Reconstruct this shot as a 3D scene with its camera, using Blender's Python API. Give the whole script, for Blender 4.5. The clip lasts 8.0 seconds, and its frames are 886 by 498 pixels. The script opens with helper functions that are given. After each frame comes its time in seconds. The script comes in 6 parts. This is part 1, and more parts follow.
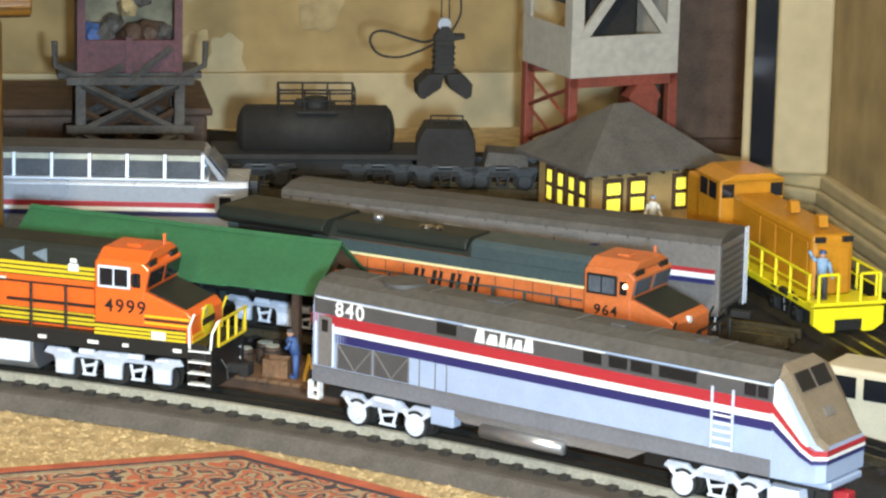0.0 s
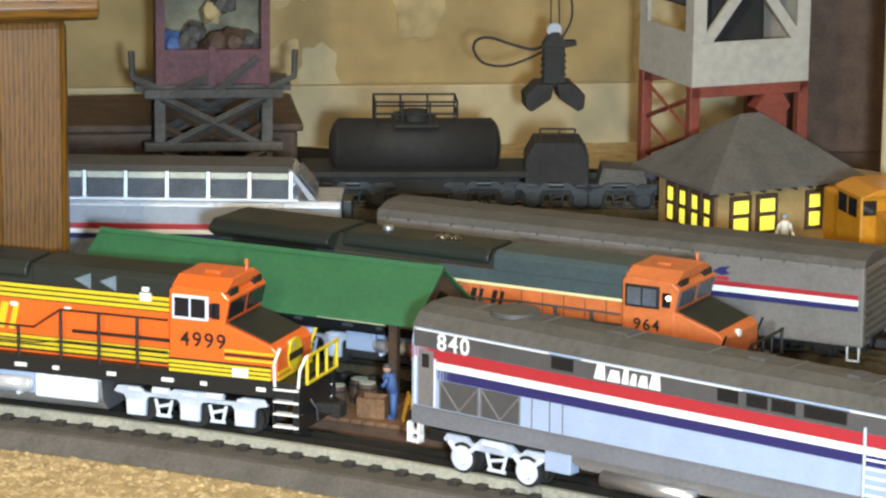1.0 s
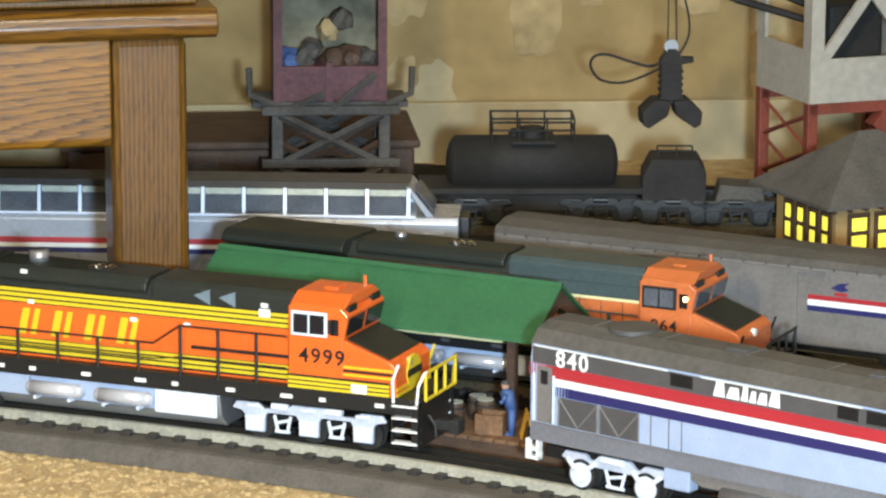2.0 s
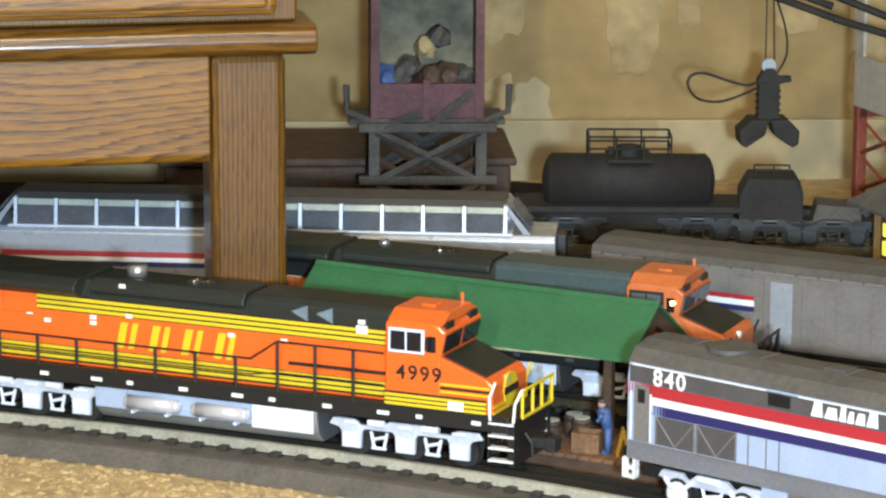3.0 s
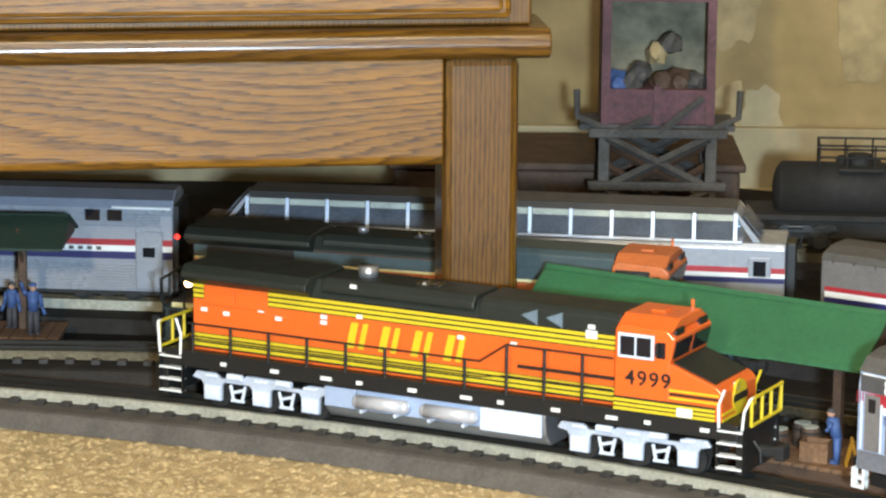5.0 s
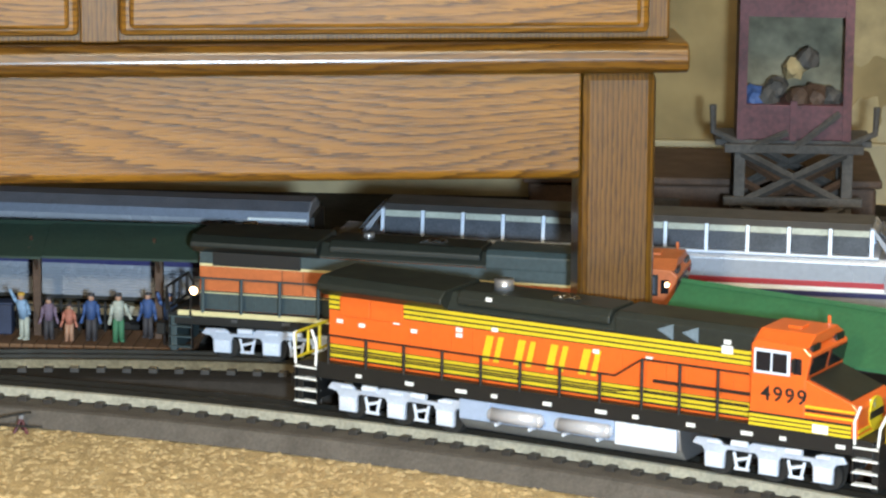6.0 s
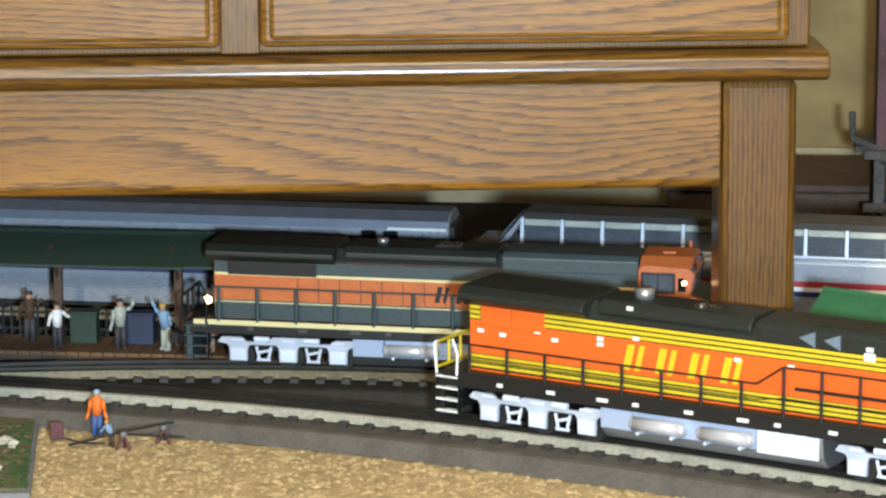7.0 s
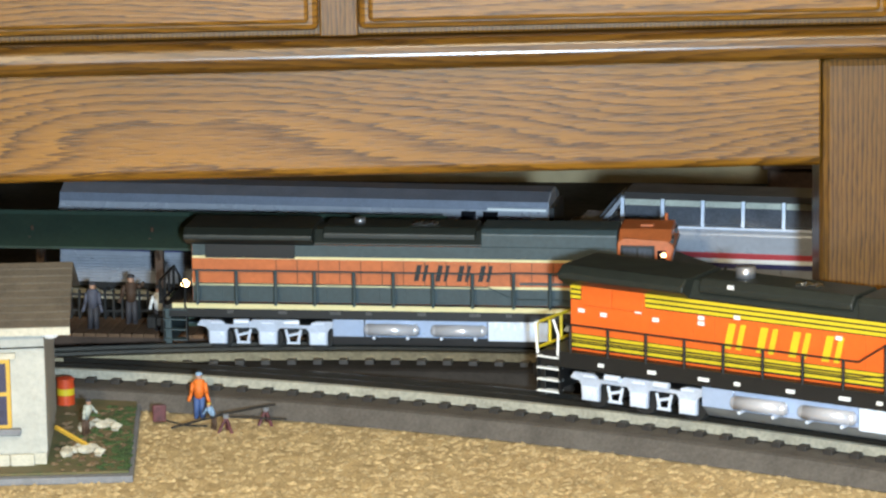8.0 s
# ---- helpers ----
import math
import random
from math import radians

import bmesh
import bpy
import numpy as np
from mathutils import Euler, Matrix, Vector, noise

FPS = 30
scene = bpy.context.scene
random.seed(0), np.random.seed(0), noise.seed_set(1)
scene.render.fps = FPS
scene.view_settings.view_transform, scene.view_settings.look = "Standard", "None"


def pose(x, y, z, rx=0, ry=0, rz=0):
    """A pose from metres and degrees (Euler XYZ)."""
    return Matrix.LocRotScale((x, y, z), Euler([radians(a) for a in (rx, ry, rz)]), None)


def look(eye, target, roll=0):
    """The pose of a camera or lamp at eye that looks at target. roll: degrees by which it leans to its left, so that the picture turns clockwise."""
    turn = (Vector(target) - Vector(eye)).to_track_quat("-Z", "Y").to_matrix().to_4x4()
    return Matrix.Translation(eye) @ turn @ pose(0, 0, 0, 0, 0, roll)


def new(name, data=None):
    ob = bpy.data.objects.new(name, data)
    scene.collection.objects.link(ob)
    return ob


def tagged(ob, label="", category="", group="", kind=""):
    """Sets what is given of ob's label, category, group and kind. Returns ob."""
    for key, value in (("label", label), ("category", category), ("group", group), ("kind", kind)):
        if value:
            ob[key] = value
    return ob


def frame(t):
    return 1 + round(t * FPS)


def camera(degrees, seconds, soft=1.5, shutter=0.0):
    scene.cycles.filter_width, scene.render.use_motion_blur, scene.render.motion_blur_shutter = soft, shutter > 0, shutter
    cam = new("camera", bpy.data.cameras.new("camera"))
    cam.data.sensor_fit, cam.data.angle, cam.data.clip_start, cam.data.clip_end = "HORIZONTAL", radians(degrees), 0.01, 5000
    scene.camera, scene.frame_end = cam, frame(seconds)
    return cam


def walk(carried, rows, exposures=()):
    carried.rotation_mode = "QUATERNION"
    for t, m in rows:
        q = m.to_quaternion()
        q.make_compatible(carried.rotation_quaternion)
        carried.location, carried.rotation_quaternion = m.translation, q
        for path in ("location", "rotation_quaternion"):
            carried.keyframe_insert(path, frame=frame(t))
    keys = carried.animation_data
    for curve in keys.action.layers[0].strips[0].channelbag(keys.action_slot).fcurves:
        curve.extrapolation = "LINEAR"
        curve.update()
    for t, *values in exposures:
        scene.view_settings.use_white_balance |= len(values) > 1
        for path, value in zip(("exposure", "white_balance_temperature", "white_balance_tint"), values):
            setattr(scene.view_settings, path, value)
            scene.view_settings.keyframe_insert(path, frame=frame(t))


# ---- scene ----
cam = camera(14.0, 8.0, soft=2.4)
walk(cam, [
    (0, look((-0.0475, -0.2718, 0.7327), (0.3056, 2.1400, 0.1771), 1.297)),
    (0.5, look((-0.0305, -0.1407, 0.7020), (0.2881, 2.2776, 0.1541), 0.876)),
    (1, look((-0.0151, 0.0017, 0.6698), (0.2677, 2.4264, 0.1302), 0.587)),
    (1.5, look((-0.0174, 0.0017, 0.6699), (0.2246, 2.4318, 0.1352), 0.327)),
    (3, look((-0.0247, 0.0014, 0.6699), (0.1189, 2.4431, 0.1527), 0.353)),
    (3.5, look((-0.0285, 0.0012, 0.6698), (0.0798, 2.4452, 0.1546), 0.359)),
    (4, look((-0.0319, 0.0008, 0.6697), (0.0360, 2.4452, 0.1495), 0.634)),
    (4.5, look((-0.0327, 0.0003, 0.6697), (-0.0012, 2.4452, 0.1483), 0.599)),
    (4.7, look((-0.0331, 0.0002, 0.6697), (-0.0163, 2.4456, 0.1504), 0.583)),
    (6, look((-0.0388, -0.0016, 0.6696), (-0.1354, 2.4446, 0.1628), 0.670)),
    (6.5, look((-0.0417, -0.0025, 0.6698), (-0.1848, 2.4420, 0.1657), 0.348)),
    (7, look((-0.0439, -0.0034, 0.6700), (-0.2327, 2.4386, 0.1689), -0.033)),
    (7.5, look((-0.0428, -0.0040, 0.6703), (-0.2750, 2.4327, 0.1618), -0.432)),
    (8, look((-0.0427, -0.0044, 0.6706), (-0.3015, 2.4285, 0.1566), -0.797)),
])

# ---- light ----
world = bpy.data.worlds.new("room_evening")
world.use_nodes = True
world.node_tree.nodes["Background"].inputs[0].default_value = (1.0, 0.86, 0.66, 1)
world.node_tree.nodes["Background"].inputs[1].default_value = 0.16
scene.world = world


def lamp(name, eye, target, size, watts, color):
    data = bpy.data.lights.new(name, "AREA")
    data.shape, data.size, data.energy, data.color = "DISK", size, watts, color
    ob = new(name, data)
    ob.matrix_world = look(eye, target)
    return ob


lamp("cool_work_lamp", (0.10, -0.05, 0.60), (-0.1, 2.7, 0.05), 0.10, 98, (0.62, 0.82, 1.0))
lamp("warm_floor_lamp", (-0.62, 0.0, 1.02), (0.3, 3.0, 0.10), 0.16, 36, (1.0, 0.84, 0.56))
# broad overhead fill added to lift the darks, no fixture behind it
lamp("ceiling_fill", (0.2, 0.4, 2.35), (0.2, 2.4, 0.0), 0.9, 54, (1.0, 0.90, 0.70))


# ---- helpers for meshes ----
def part(name, bm, material, parent=None, label=""):
    me = bpy.data.meshes.new(name)
    bm.to_mesh(me)
    bm.free()
    for m in material if isinstance(material, (list, tuple)) else (material,):
        me.materials.append(m)
    ob = new(name, me)
    if parent is not None:
        ob.parent = parent
    if label:
        tagged(ob, label)
    return ob


def thing(name, m, label, category, group=""):
    ob = new(name)
    ob.empty_display_size = 0.02
    ob.matrix_world = m
    return tagged(ob, label, category, group)


def boxes(*specs, bevel=0.0):
    """Boxes (x0, x1, y0, y1, z0, z1) in one mesh."""
    bm = bmesh.new()
    for x0, x1, y0, y1, z0, z1 in specs:
        bmesh.ops.create_cube(bm, size=1.0, matrix=Matrix.Translation(((x0 + x1) / 2, (y0 + y1) / 2, (z0 + z1) / 2)) @ Matrix.Diagonal((x1 - x0, y1 - y0, z1 - z0, 1)))
    if bevel:
        bmesh.ops.bevel(bm, geom=bm.edges[:], offset=bevel, segments=2, affect="EDGES", profile=0.5)
    return bm


def prism(outline, a, b, axis="y", bm=None, bevel=0.0):
    """An outline in the plane across axis, carried from a to b along it."""
    bm = bm or bmesh.new()

    def at(p, w):
        return (p[0], w, p[1]) if axis == "y" else (w, p[0], p[1]) if axis == "x" else (p[0], p[1], w)
    lo, hi = ([bm.verts.new(at(p, w)) for p in outline] for w in (a, b))
    n = len(outline)
    made = [bm.faces.new(lo), bm.faces.new(hi[::-1])]
    made += [bm.faces.new((lo[(i + 1) % n], lo[i], hi[i], hi[(i + 1) % n])) for i in range(n)]
    bmesh.ops.recalc_face_normals(bm, faces=made)
    if bevel:
        bmesh.ops.bevel(bm, geom=bm.edges[:], offset=bevel, segments=2, affect="EDGES", profile=0.5)
    return bm


def rod(p, q, r, bm=None, sides=8, r2=None):
    bm = bm or bmesh.new()
    p, q = Vector(p), Vector(q)
    d = q - p
    m = Matrix.Translation((p + q) / 2) @ d.to_track_quat("Z", "Y").to_matrix().to_4x4()
    bmesh.ops.create_cone(bm, cap_ends=True, segments=sides, radius1=r, radius2=r if r2 is None else r2, depth=d.length, matrix=m)
    return bm


def rods(lines, r, sides=6):
    bm = bmesh.new()
    for p, q in lines:
        rod(p, q, r, bm, sides)
    return bm


def chain(points, r, sides=6):
    """One unbroken tube along the points."""
    pts = [Vector(p) for p in points]
    bm, rings, side = bmesh.new(), [], None
    for i, p in enumerate(pts):
        d = (pts[min(i + 1, len(pts) - 1)] - pts[max(i - 1, 0)]).normalized()
        if side is None:
            side = d.orthogonal().normalized()
        side = (side - d * side.dot(d)).normalized()
        up = d.cross(side)
        rings.append([bm.verts.new(p + r * (side * math.cos(6.2832 * k / sides) + up * math.sin(6.2832 * k / sides))) for k in range(sides)])
    for a, b in zip(rings, rings[1:]):
        for k in range(sides):
            bm.faces.new((a[k], a[(k + 1) % sides], b[(k + 1) % sides], b[k]))
    bm.faces.new(rings[0][::-1])
    bm.faces.new(rings[-1])
    bmesh.ops.recalc_face_normals(bm, faces=bm.faces[:])
    return bm


def eased(points, steps=4):
    """The same path rounded between its points."""
    pts = [Vector(p) for p in points]
    out = []
    for i in range(len(pts) - 1):
        p0, p1, p2, p3 = pts[max(i - 1, 0)], pts[i], pts[i + 1], pts[min(i + 2, len(pts) - 1)]
        for k in range(steps):
            t = k / steps
            out.append(0.5 * (2 * p1 + (p2 - p0) * t + (2 * p0 - 5 * p1 + 4 * p2 - p3) * t * t + (3 * p1 - p0 - 3 * p2 + p3) * t ** 3))
    return out + [pts[-1]]


def ball(bm, c, r, sx=1.0, sy=1.0, sz=1.0, u=10, v=7):
    bmesh.ops.create_uvsphere(bm, u_segments=u, v_segments=v, radius=r, matrix=Matrix.Translation(c) @ Matrix.Diagonal((sx, sy, sz, 1)))
    return bm


def smooth(ob):
    for p in ob.data.polygons:
        p.use_smooth = True
    return ob


def lettering(text, size, m, material, parent, name="number", deep=0.0004):
    curve = bpy.data.curves.new("lettering", "FONT")
    curve.body, curve.size, curve.extrude, curve.offset = text, size, deep, size * 0.012
    if len(text) > 1:
        for i, ch in enumerate(text):
            lettering(ch, size, m @ Matrix.Translation((i * size * 0.60, 0, 0)), material, parent, name, deep)
        return None
    tmp = bpy.data.objects.new("lettering", curve)
    scene.collection.objects.link(tmp)
    me = bpy.data.meshes.new_from_object(tmp.evaluated_get(bpy.context.evaluated_depsgraph_get()))
    bpy.data.objects.remove(tmp)
    me.materials.clear()
    me.materials.append(material)
    ob = new(name, me)
    ob.parent = parent
    ob.matrix_local = m
    return ob


SIDE = pose(0, 0, 0, 90, 0, 0)   # lettering upright on a face that looks to -y


# ---- materials ----
def mat(name, color, rough=0.5, metal=0.0, vary=0.18, scale=60.0, bump=0.0, fine=None, tint=None, coat=0.0, space="Object", stretch=(1, 1, 1)):
    """A painted or natural surface: colour broken at two scales, with relief and uneven gloss."""
    m = bpy.data.materials.new(name)
    m.use_nodes = True
    nt = m.node_tree
    b = nt.nodes["Principled BSDF"]
    co = nt.nodes.new("ShaderNodeTexCoord")
    mp = nt.nodes.new("ShaderNodeMapping")
    mp.inputs["Scale"].default_value = stretch
    nt.links.new(co.outputs[space], mp.inputs[0])
    n1, n2 = nt.nodes.new("ShaderNodeTexNoise"), nt.nodes.new("ShaderNodeTexNoise")
    n1.inputs["Scale"].default_value, n1.inputs["Detail"].default_value = scale, 5
    n2.inputs["Scale"].default_value, n2.inputs["Detail"].default_value = fine or scale * 9, 3
    for n in (n1, n2):
        nt.links.new(mp.outputs[0], n.inputs["Vector"])
    add = nt.nodes.new("ShaderNodeMath")
    add.operation = "ADD"
    nt.links.new(n1.outputs["Fac"], add.inputs[0])
    nt.links.new(n2.outputs["Fac"], add.inputs[1])
    ramp = nt.nodes.new("ShaderNodeMapRange")
    ramp.inputs["From Min"].default_value, ramp.inputs["From Max"].default_value = 0.65, 1.35
    nt.links.new(add.outputs[0], ramp.inputs["Value"])
    mix = nt.nodes.new("ShaderNodeMix")
    mix.data_type = "RGBA"
    dark = tint or tuple(c * (1 - 2 * vary) for c in color)
    mix.inputs[6].default_value = (*[max(0, c) for c in dark], 1)
    mix.inputs[7].default_value = (*[min(1, c * (1 + vary * 0.5)) for c in color], 1)
    nt.links.new(ramp.outputs[0], mix.inputs[0])
    nt.links.new(mix.outputs[2], b.inputs["Base Color"])
    rr = nt.nodes.new("ShaderNodeMapRange")
    rr.inputs["To Min"].default_value, rr.inputs["To Max"].default_value = min(1, rough * 1.2), rough * 0.8
    nt.links.new(n1.outputs["Fac"], rr.inputs["Value"])
    nt.links.new(rr.outputs[0], b.inputs["Roughness"])
    b.inputs["Metallic"].default_value = metal
    b.inputs["Coat Weight"].default_value = coat
    b.inputs["Coat Roughness"].default_value = 0.15
    if bump:
        bp = nt.nodes.new("ShaderNodeBump")
        bp.inputs["Strength"].default_value, bp.inputs["Distance"].default_value = bump, 0.001
        nt.links.new(add.outputs[0], bp.inputs["Height"])
        nt.links.new(bp.outputs[0], b.inputs["Normal"])
    return m


def glow(name, color, strength):
    m = mat(name, color, 0.4)
    b = m.node_tree.nodes["Principled BSDF"]
    b.inputs["Emission Color"].default_value, b.inputs["Emission Strength"].default_value = (*color, 1), strength
    return m


def oak_wood(name, along="x", tone_by=1.0):
    """Varnished oak: contour-like growth lines with ragged dark pores, under a satin coat."""
    m = bpy.data.materials.new(name)
    m.use_nodes = True
    nt = m.node_tree
    b = nt.nodes["Principled BSDF"]
    co = nt.nodes.new("ShaderNodeTexCoord")

    def noise(stretch, detail, seed=0.0):
        mp, n = nt.nodes.new("ShaderNodeMapping"), nt.nodes.new("ShaderNodeTexNoise")
        mp.inputs["Scale"].default_value, mp.inputs["Location"].default_value = stretch, (seed, seed, seed)
        n.inputs["Scale"].default_value, n.inputs["Detail"].default_value = 1.0, detail
        nt.links.new(co.outputs["Object"], mp.inputs[0])
        nt.links.new(mp.outputs[0], n.inputs["Vector"])
        return n.outputs["Fac"]

    def math_node(op, x, y=None, z=None):
        n = nt.nodes.new("ShaderNodeMath")
        n.operation = op
        for i, v in enumerate((x, y, z)):
            if v is None:
                continue
            if isinstance(v, float):
                n.inputs[i].default_value = v
            else:
                nt.links.new(v, n.inputs[i])
        return n.outputs[0]
    flat = along == "x"
    swirl = noise((2.3, 6, 9) if flat else (9, 6, 1.2), 1.2, 3.1)
    ragged = noise((30, 260, 520) if flat else (520, 260, 30), 3)
    pore = noise((60, 500, 900) if flat else (900, 500, 60), 3, 7.0)
    tone = noise((5, 14, 16) if flat else (16, 14, 5), 3, 1.7)
    sep = nt.nodes.new("ShaderNodeSeparateXYZ")
    nt.links.new(co.outputs["Object"], sep.inputs[0])
    across = sep.outputs[2 if flat else 0]
    h = math_node("MULTIPLY_ADD", across, 150.0 if flat else 300.0, math_node("MULTIPLY", swirl, 18.0 if flat else 8.0))
    h = math_node("MULTIPLY_ADD", ragged, 1.1, h)
    saw = math_node("FRACT", h)
    ramp = nt.nodes.new("ShaderNodeValToRGB")
    e = ramp.color_ramp.elements
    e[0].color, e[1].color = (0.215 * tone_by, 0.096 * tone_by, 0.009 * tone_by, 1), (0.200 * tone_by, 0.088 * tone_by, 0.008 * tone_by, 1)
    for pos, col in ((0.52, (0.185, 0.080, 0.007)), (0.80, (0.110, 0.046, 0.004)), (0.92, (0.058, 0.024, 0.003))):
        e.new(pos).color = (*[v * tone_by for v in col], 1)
    nt.links.new(saw, ramp.inputs[0])

    def tinted(colour, fac, lo, hi, to_lo, to_hi):
        r, mx = nt.nodes.new("ShaderNodeMapRange"), nt.nodes.new("ShaderNodeMix")
        r.inputs["From Min"].default_value, r.inputs["From Max"].default_value = lo, hi
        r.inputs["To Min"].default_value, r.inputs["To Max"].default_value = to_lo, to_hi
        nt.links.new(fac, r.inputs["Value"])
        mx.data_type, mx.blend_type = "RGBA", "MULTIPLY"
        mx.inputs[0].default_value = 1.0
        nt.links.new(colour, mx.inputs[6])
        nt.links.new(r.outputs[0], mx.inputs[7])
        return mx.outputs[2], r.outputs[0]
    colour, dark = tinted(ramp.outputs[0], pore, 0.33, 0.50, 0.62, 1.0)
    colour, _ = tinted(colour, tone, 0.3, 0.7, 0.80, 1.12)
    nt.links.new(colour, b.inputs["Base Color"])
    bp = nt.nodes.new("ShaderNodeBump")
    bp.inputs["Strength"].default_value, bp.inputs["Distance"].default_value = 0.32, 0.0006
    nt.links.new(math_node("MULTIPLY_ADD", math_node("GREATER_THAN", saw, 0.80), -0.7, dark), bp.inputs["Height"])
    nt.links.new(bp.outputs[0], b.inputs["Normal"])
    b.inputs["Roughness"].default_value, b.inputs["Specular IOR Level"].default_value = 0.40, 0.28
    b.inputs["Coat Weight"].default_value, b.inputs["Coat Roughness"].default_value = 0.50, 0.20
    return m


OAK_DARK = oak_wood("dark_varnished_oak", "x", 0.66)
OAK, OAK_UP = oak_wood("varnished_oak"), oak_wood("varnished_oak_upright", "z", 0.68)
ORANGE = mat("orange_paint", (0.74, 0.125, 0.018), 0.30, vary=0.06, scale=30, coat=0.4)
ORANGE_DULL = mat("weathered_orange_paint", (0.55, 0.145, 0.042), 0.42, vary=0.12, scale=30)
YELLOW = mat("yellow_paint", (0.64, 0.48, 0.02), 0.4, vary=0.06)
CREAM = mat("cream_paint", (0.72, 0.62, 0.32), 0.5, vary=0.06)
DARKGREEN = mat("dark_green_paint", (0.015, 0.019, 0.015), 0.5, vary=0.2, scale=40)
BLUEGREEN = mat("faded_green_paint", (0.048, 0.070, 0.074), 0.45, vary=0.15, scale=40)
BLACK = mat("black_plastic", (0.012, 0.012, 0.012), 0.45, vary=0.2)
SILVER = mat("silver_painted_metal", (0.70, 0.76, 0.88), 0.30, metal=0.12, vary=0.08)
CHROME = mat("bright_chrome", (0.80, 0.80, 0.82), 0.12, metal=1.0, vary=0.04)
STEEL = mat("satin_steel", (0.50, 0.51, 0.54), 0.3, metal=0.8, vary=0.1)
COACHROOF = mat("dull_coach_roof", (0.17, 0.19, 0.24), 0.42, metal=0.35, vary=0.12)
ARROW = mat("dull_blue_mark", (0.15, 0.20, 0.24), 0.5)
COACH = mat("brushed_stainless", (0.38, 0.40, 0.45), 0.28, metal=0.30, vary=0.08, scale=25)
GREY = mat("warm_grey_paint", (0.17, 0.155, 0.145), 0.5, vary=0.14, scale=35)
ROOFGREY = mat("dusty_grey_roof", (0.088, 0.079, 0.069), 0.7, vary=0.22, scale=22)
SKIRT = mat("dusty_blue_grey_paint", (0.16, 0.165, 0.185), 0.45, vary=0.14, scale=35)
FRAMEGREY = mat("shaded_silver_casting", (0.54, 0.60, 0.72), 0.32, metal=0.2, vary=0.12)
LIGHTGREY = mat("platinum_paint", (0.38, 0.47, 0.65), 0.30, metal=0.18, vary=0.06)
DARKGREY = mat("dark_grey_paint", (0.075, 0.072, 0.072), 0.5, vary=0.12)
RED = mat("red_paint", (0.37, 0.026, 0.034), 0.38, vary=0.06)
WHITE = mat("white_paint", (0.80, 0.80, 0.78), 0.4, vary=0.05)
BLUE = mat("navy_paint", (0.022, 0.022, 0.11), 0.4, vary=0.06)
GLASS = mat("dark_window", (0.012, 0.013, 0.016), 0.12, vary=0.1)
PALEGLASS = mat("lit_window_glass", (0.10, 0.11, 0.13), 0.1, vary=0.2)
RAIL = mat("tinned_rail", (0.50, 0.48, 0.39), 0.42, metal=0.35, vary=0.22, scale=40)
BED = mat("grey_plastic_roadbed", (0.115, 0.100, 0.086), 0.75, vary=0.18, scale=50, bump=0.5)
BOARD = mat("dark_layout_board", (0.024, 0.020, 0.016), 0.9, vary=0.3, scale=14, fine=120, bump=0.4)
TIE = mat("black_plastic_tie", (0.030, 0.025, 0.021), 0.6, vary=0.25, scale=90)
DARKBED = mat("dark_plastic_roadbed", (0.036, 0.031, 0.027), 0.75, vary=0.2, scale=50, bump=0.5)
OLDRAIL = mat("aged_rail", (0.26, 0.21, 0.13), 0.3, metal=0.8, vary=0.25, scale=40)
CEILING = mat("white_ceiling_paint", (0.78, 0.75, 0.68), 0.9, vary=0.05, scale=4)
GREENROOF = mat("green_shingle_roof", (0.030, 0.125, 0.050), 0.6, vary=0.12, scale=30, bump=0.3)
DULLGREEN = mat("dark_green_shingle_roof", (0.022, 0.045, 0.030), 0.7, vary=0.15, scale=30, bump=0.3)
BROWN = mat("brown_stained_timber", (0.085, 0.045, 0.025), 0.7, vary=0.25, scale=50)
PLANK = mat("platform_planks", (0.20, 0.11, 0.06), 0.75, vary=0.25, scale=40, bump=0.4)
CARPET = mat("tan_carpet", (0.56, 0.41, 0.21), 0.95, vary=0.28, scale=55, fine=420, bump=1.0)
TUFT = mat("tan_carpet_tuft", (0.66, 0.49, 0.26), 0.95, vary=0.32, scale=70, fine=500)
WALLBOARD = mat("patched_tan_plaster", (0.345, 0.238, 0.098), 0.85, vary=0.24, scale=5.5, fine=21, bump=0.25)
PATCH = mat("pale_plaster_patch", (0.395, 0.290, 0.140), 0.85, vary=0.20, scale=14, fine=60)
CREAMBOARD = mat("cream_skirting_board", (0.38, 0.295, 0.155), 0.6, vary=0.10, scale=8, fine=60)
OLDRED = mat("faded_red_lacquer", (0.115, 0.030, 0.034), 0.6, vary=0.35, scale=25)
OLDGREY = mat("weathered_grey_timber", (0.085, 0.075, 0.066), 0.75, vary=0.3, scale=35)
RUSTRED = mat("red_oxide_iron", (0.22, 0.05, 0.03), 0.6, vary=0.22, scale=30)
GANTRY = mat("off_white_sheet", (0.40, 0.37, 0.32), 0.6, vary=0.12, scale=14)
IRON = mat("blackened_iron", (0.017, 0.015, 0.013), 0.78, vary=0.25, scale=30)
SLATE = mat("slate_grey_roof", (0.105, 0.095, 0.085), 0.8, vary=0.2, scale=40, bump=0.5)
TANWALL = mat("tan_board_wall", (0.40, 0.26, 0.10), 0.7, vary=0.15, scale=40)
STUCCO = mat("white_stucco", (0.44, 0.43, 0.38), 0.85, vary=0.10, scale=40, fine=260, bump=0.6)
BLOCK = mat("pale_stone_block", (0.52, 0.48, 0.38), 0.8, vary=0.15, scale=60)
SHINGLE = mat("brown_shingle", (0.105, 0.083, 0.058), 0.85, vary=0.2, scale=60, bump=0.5)
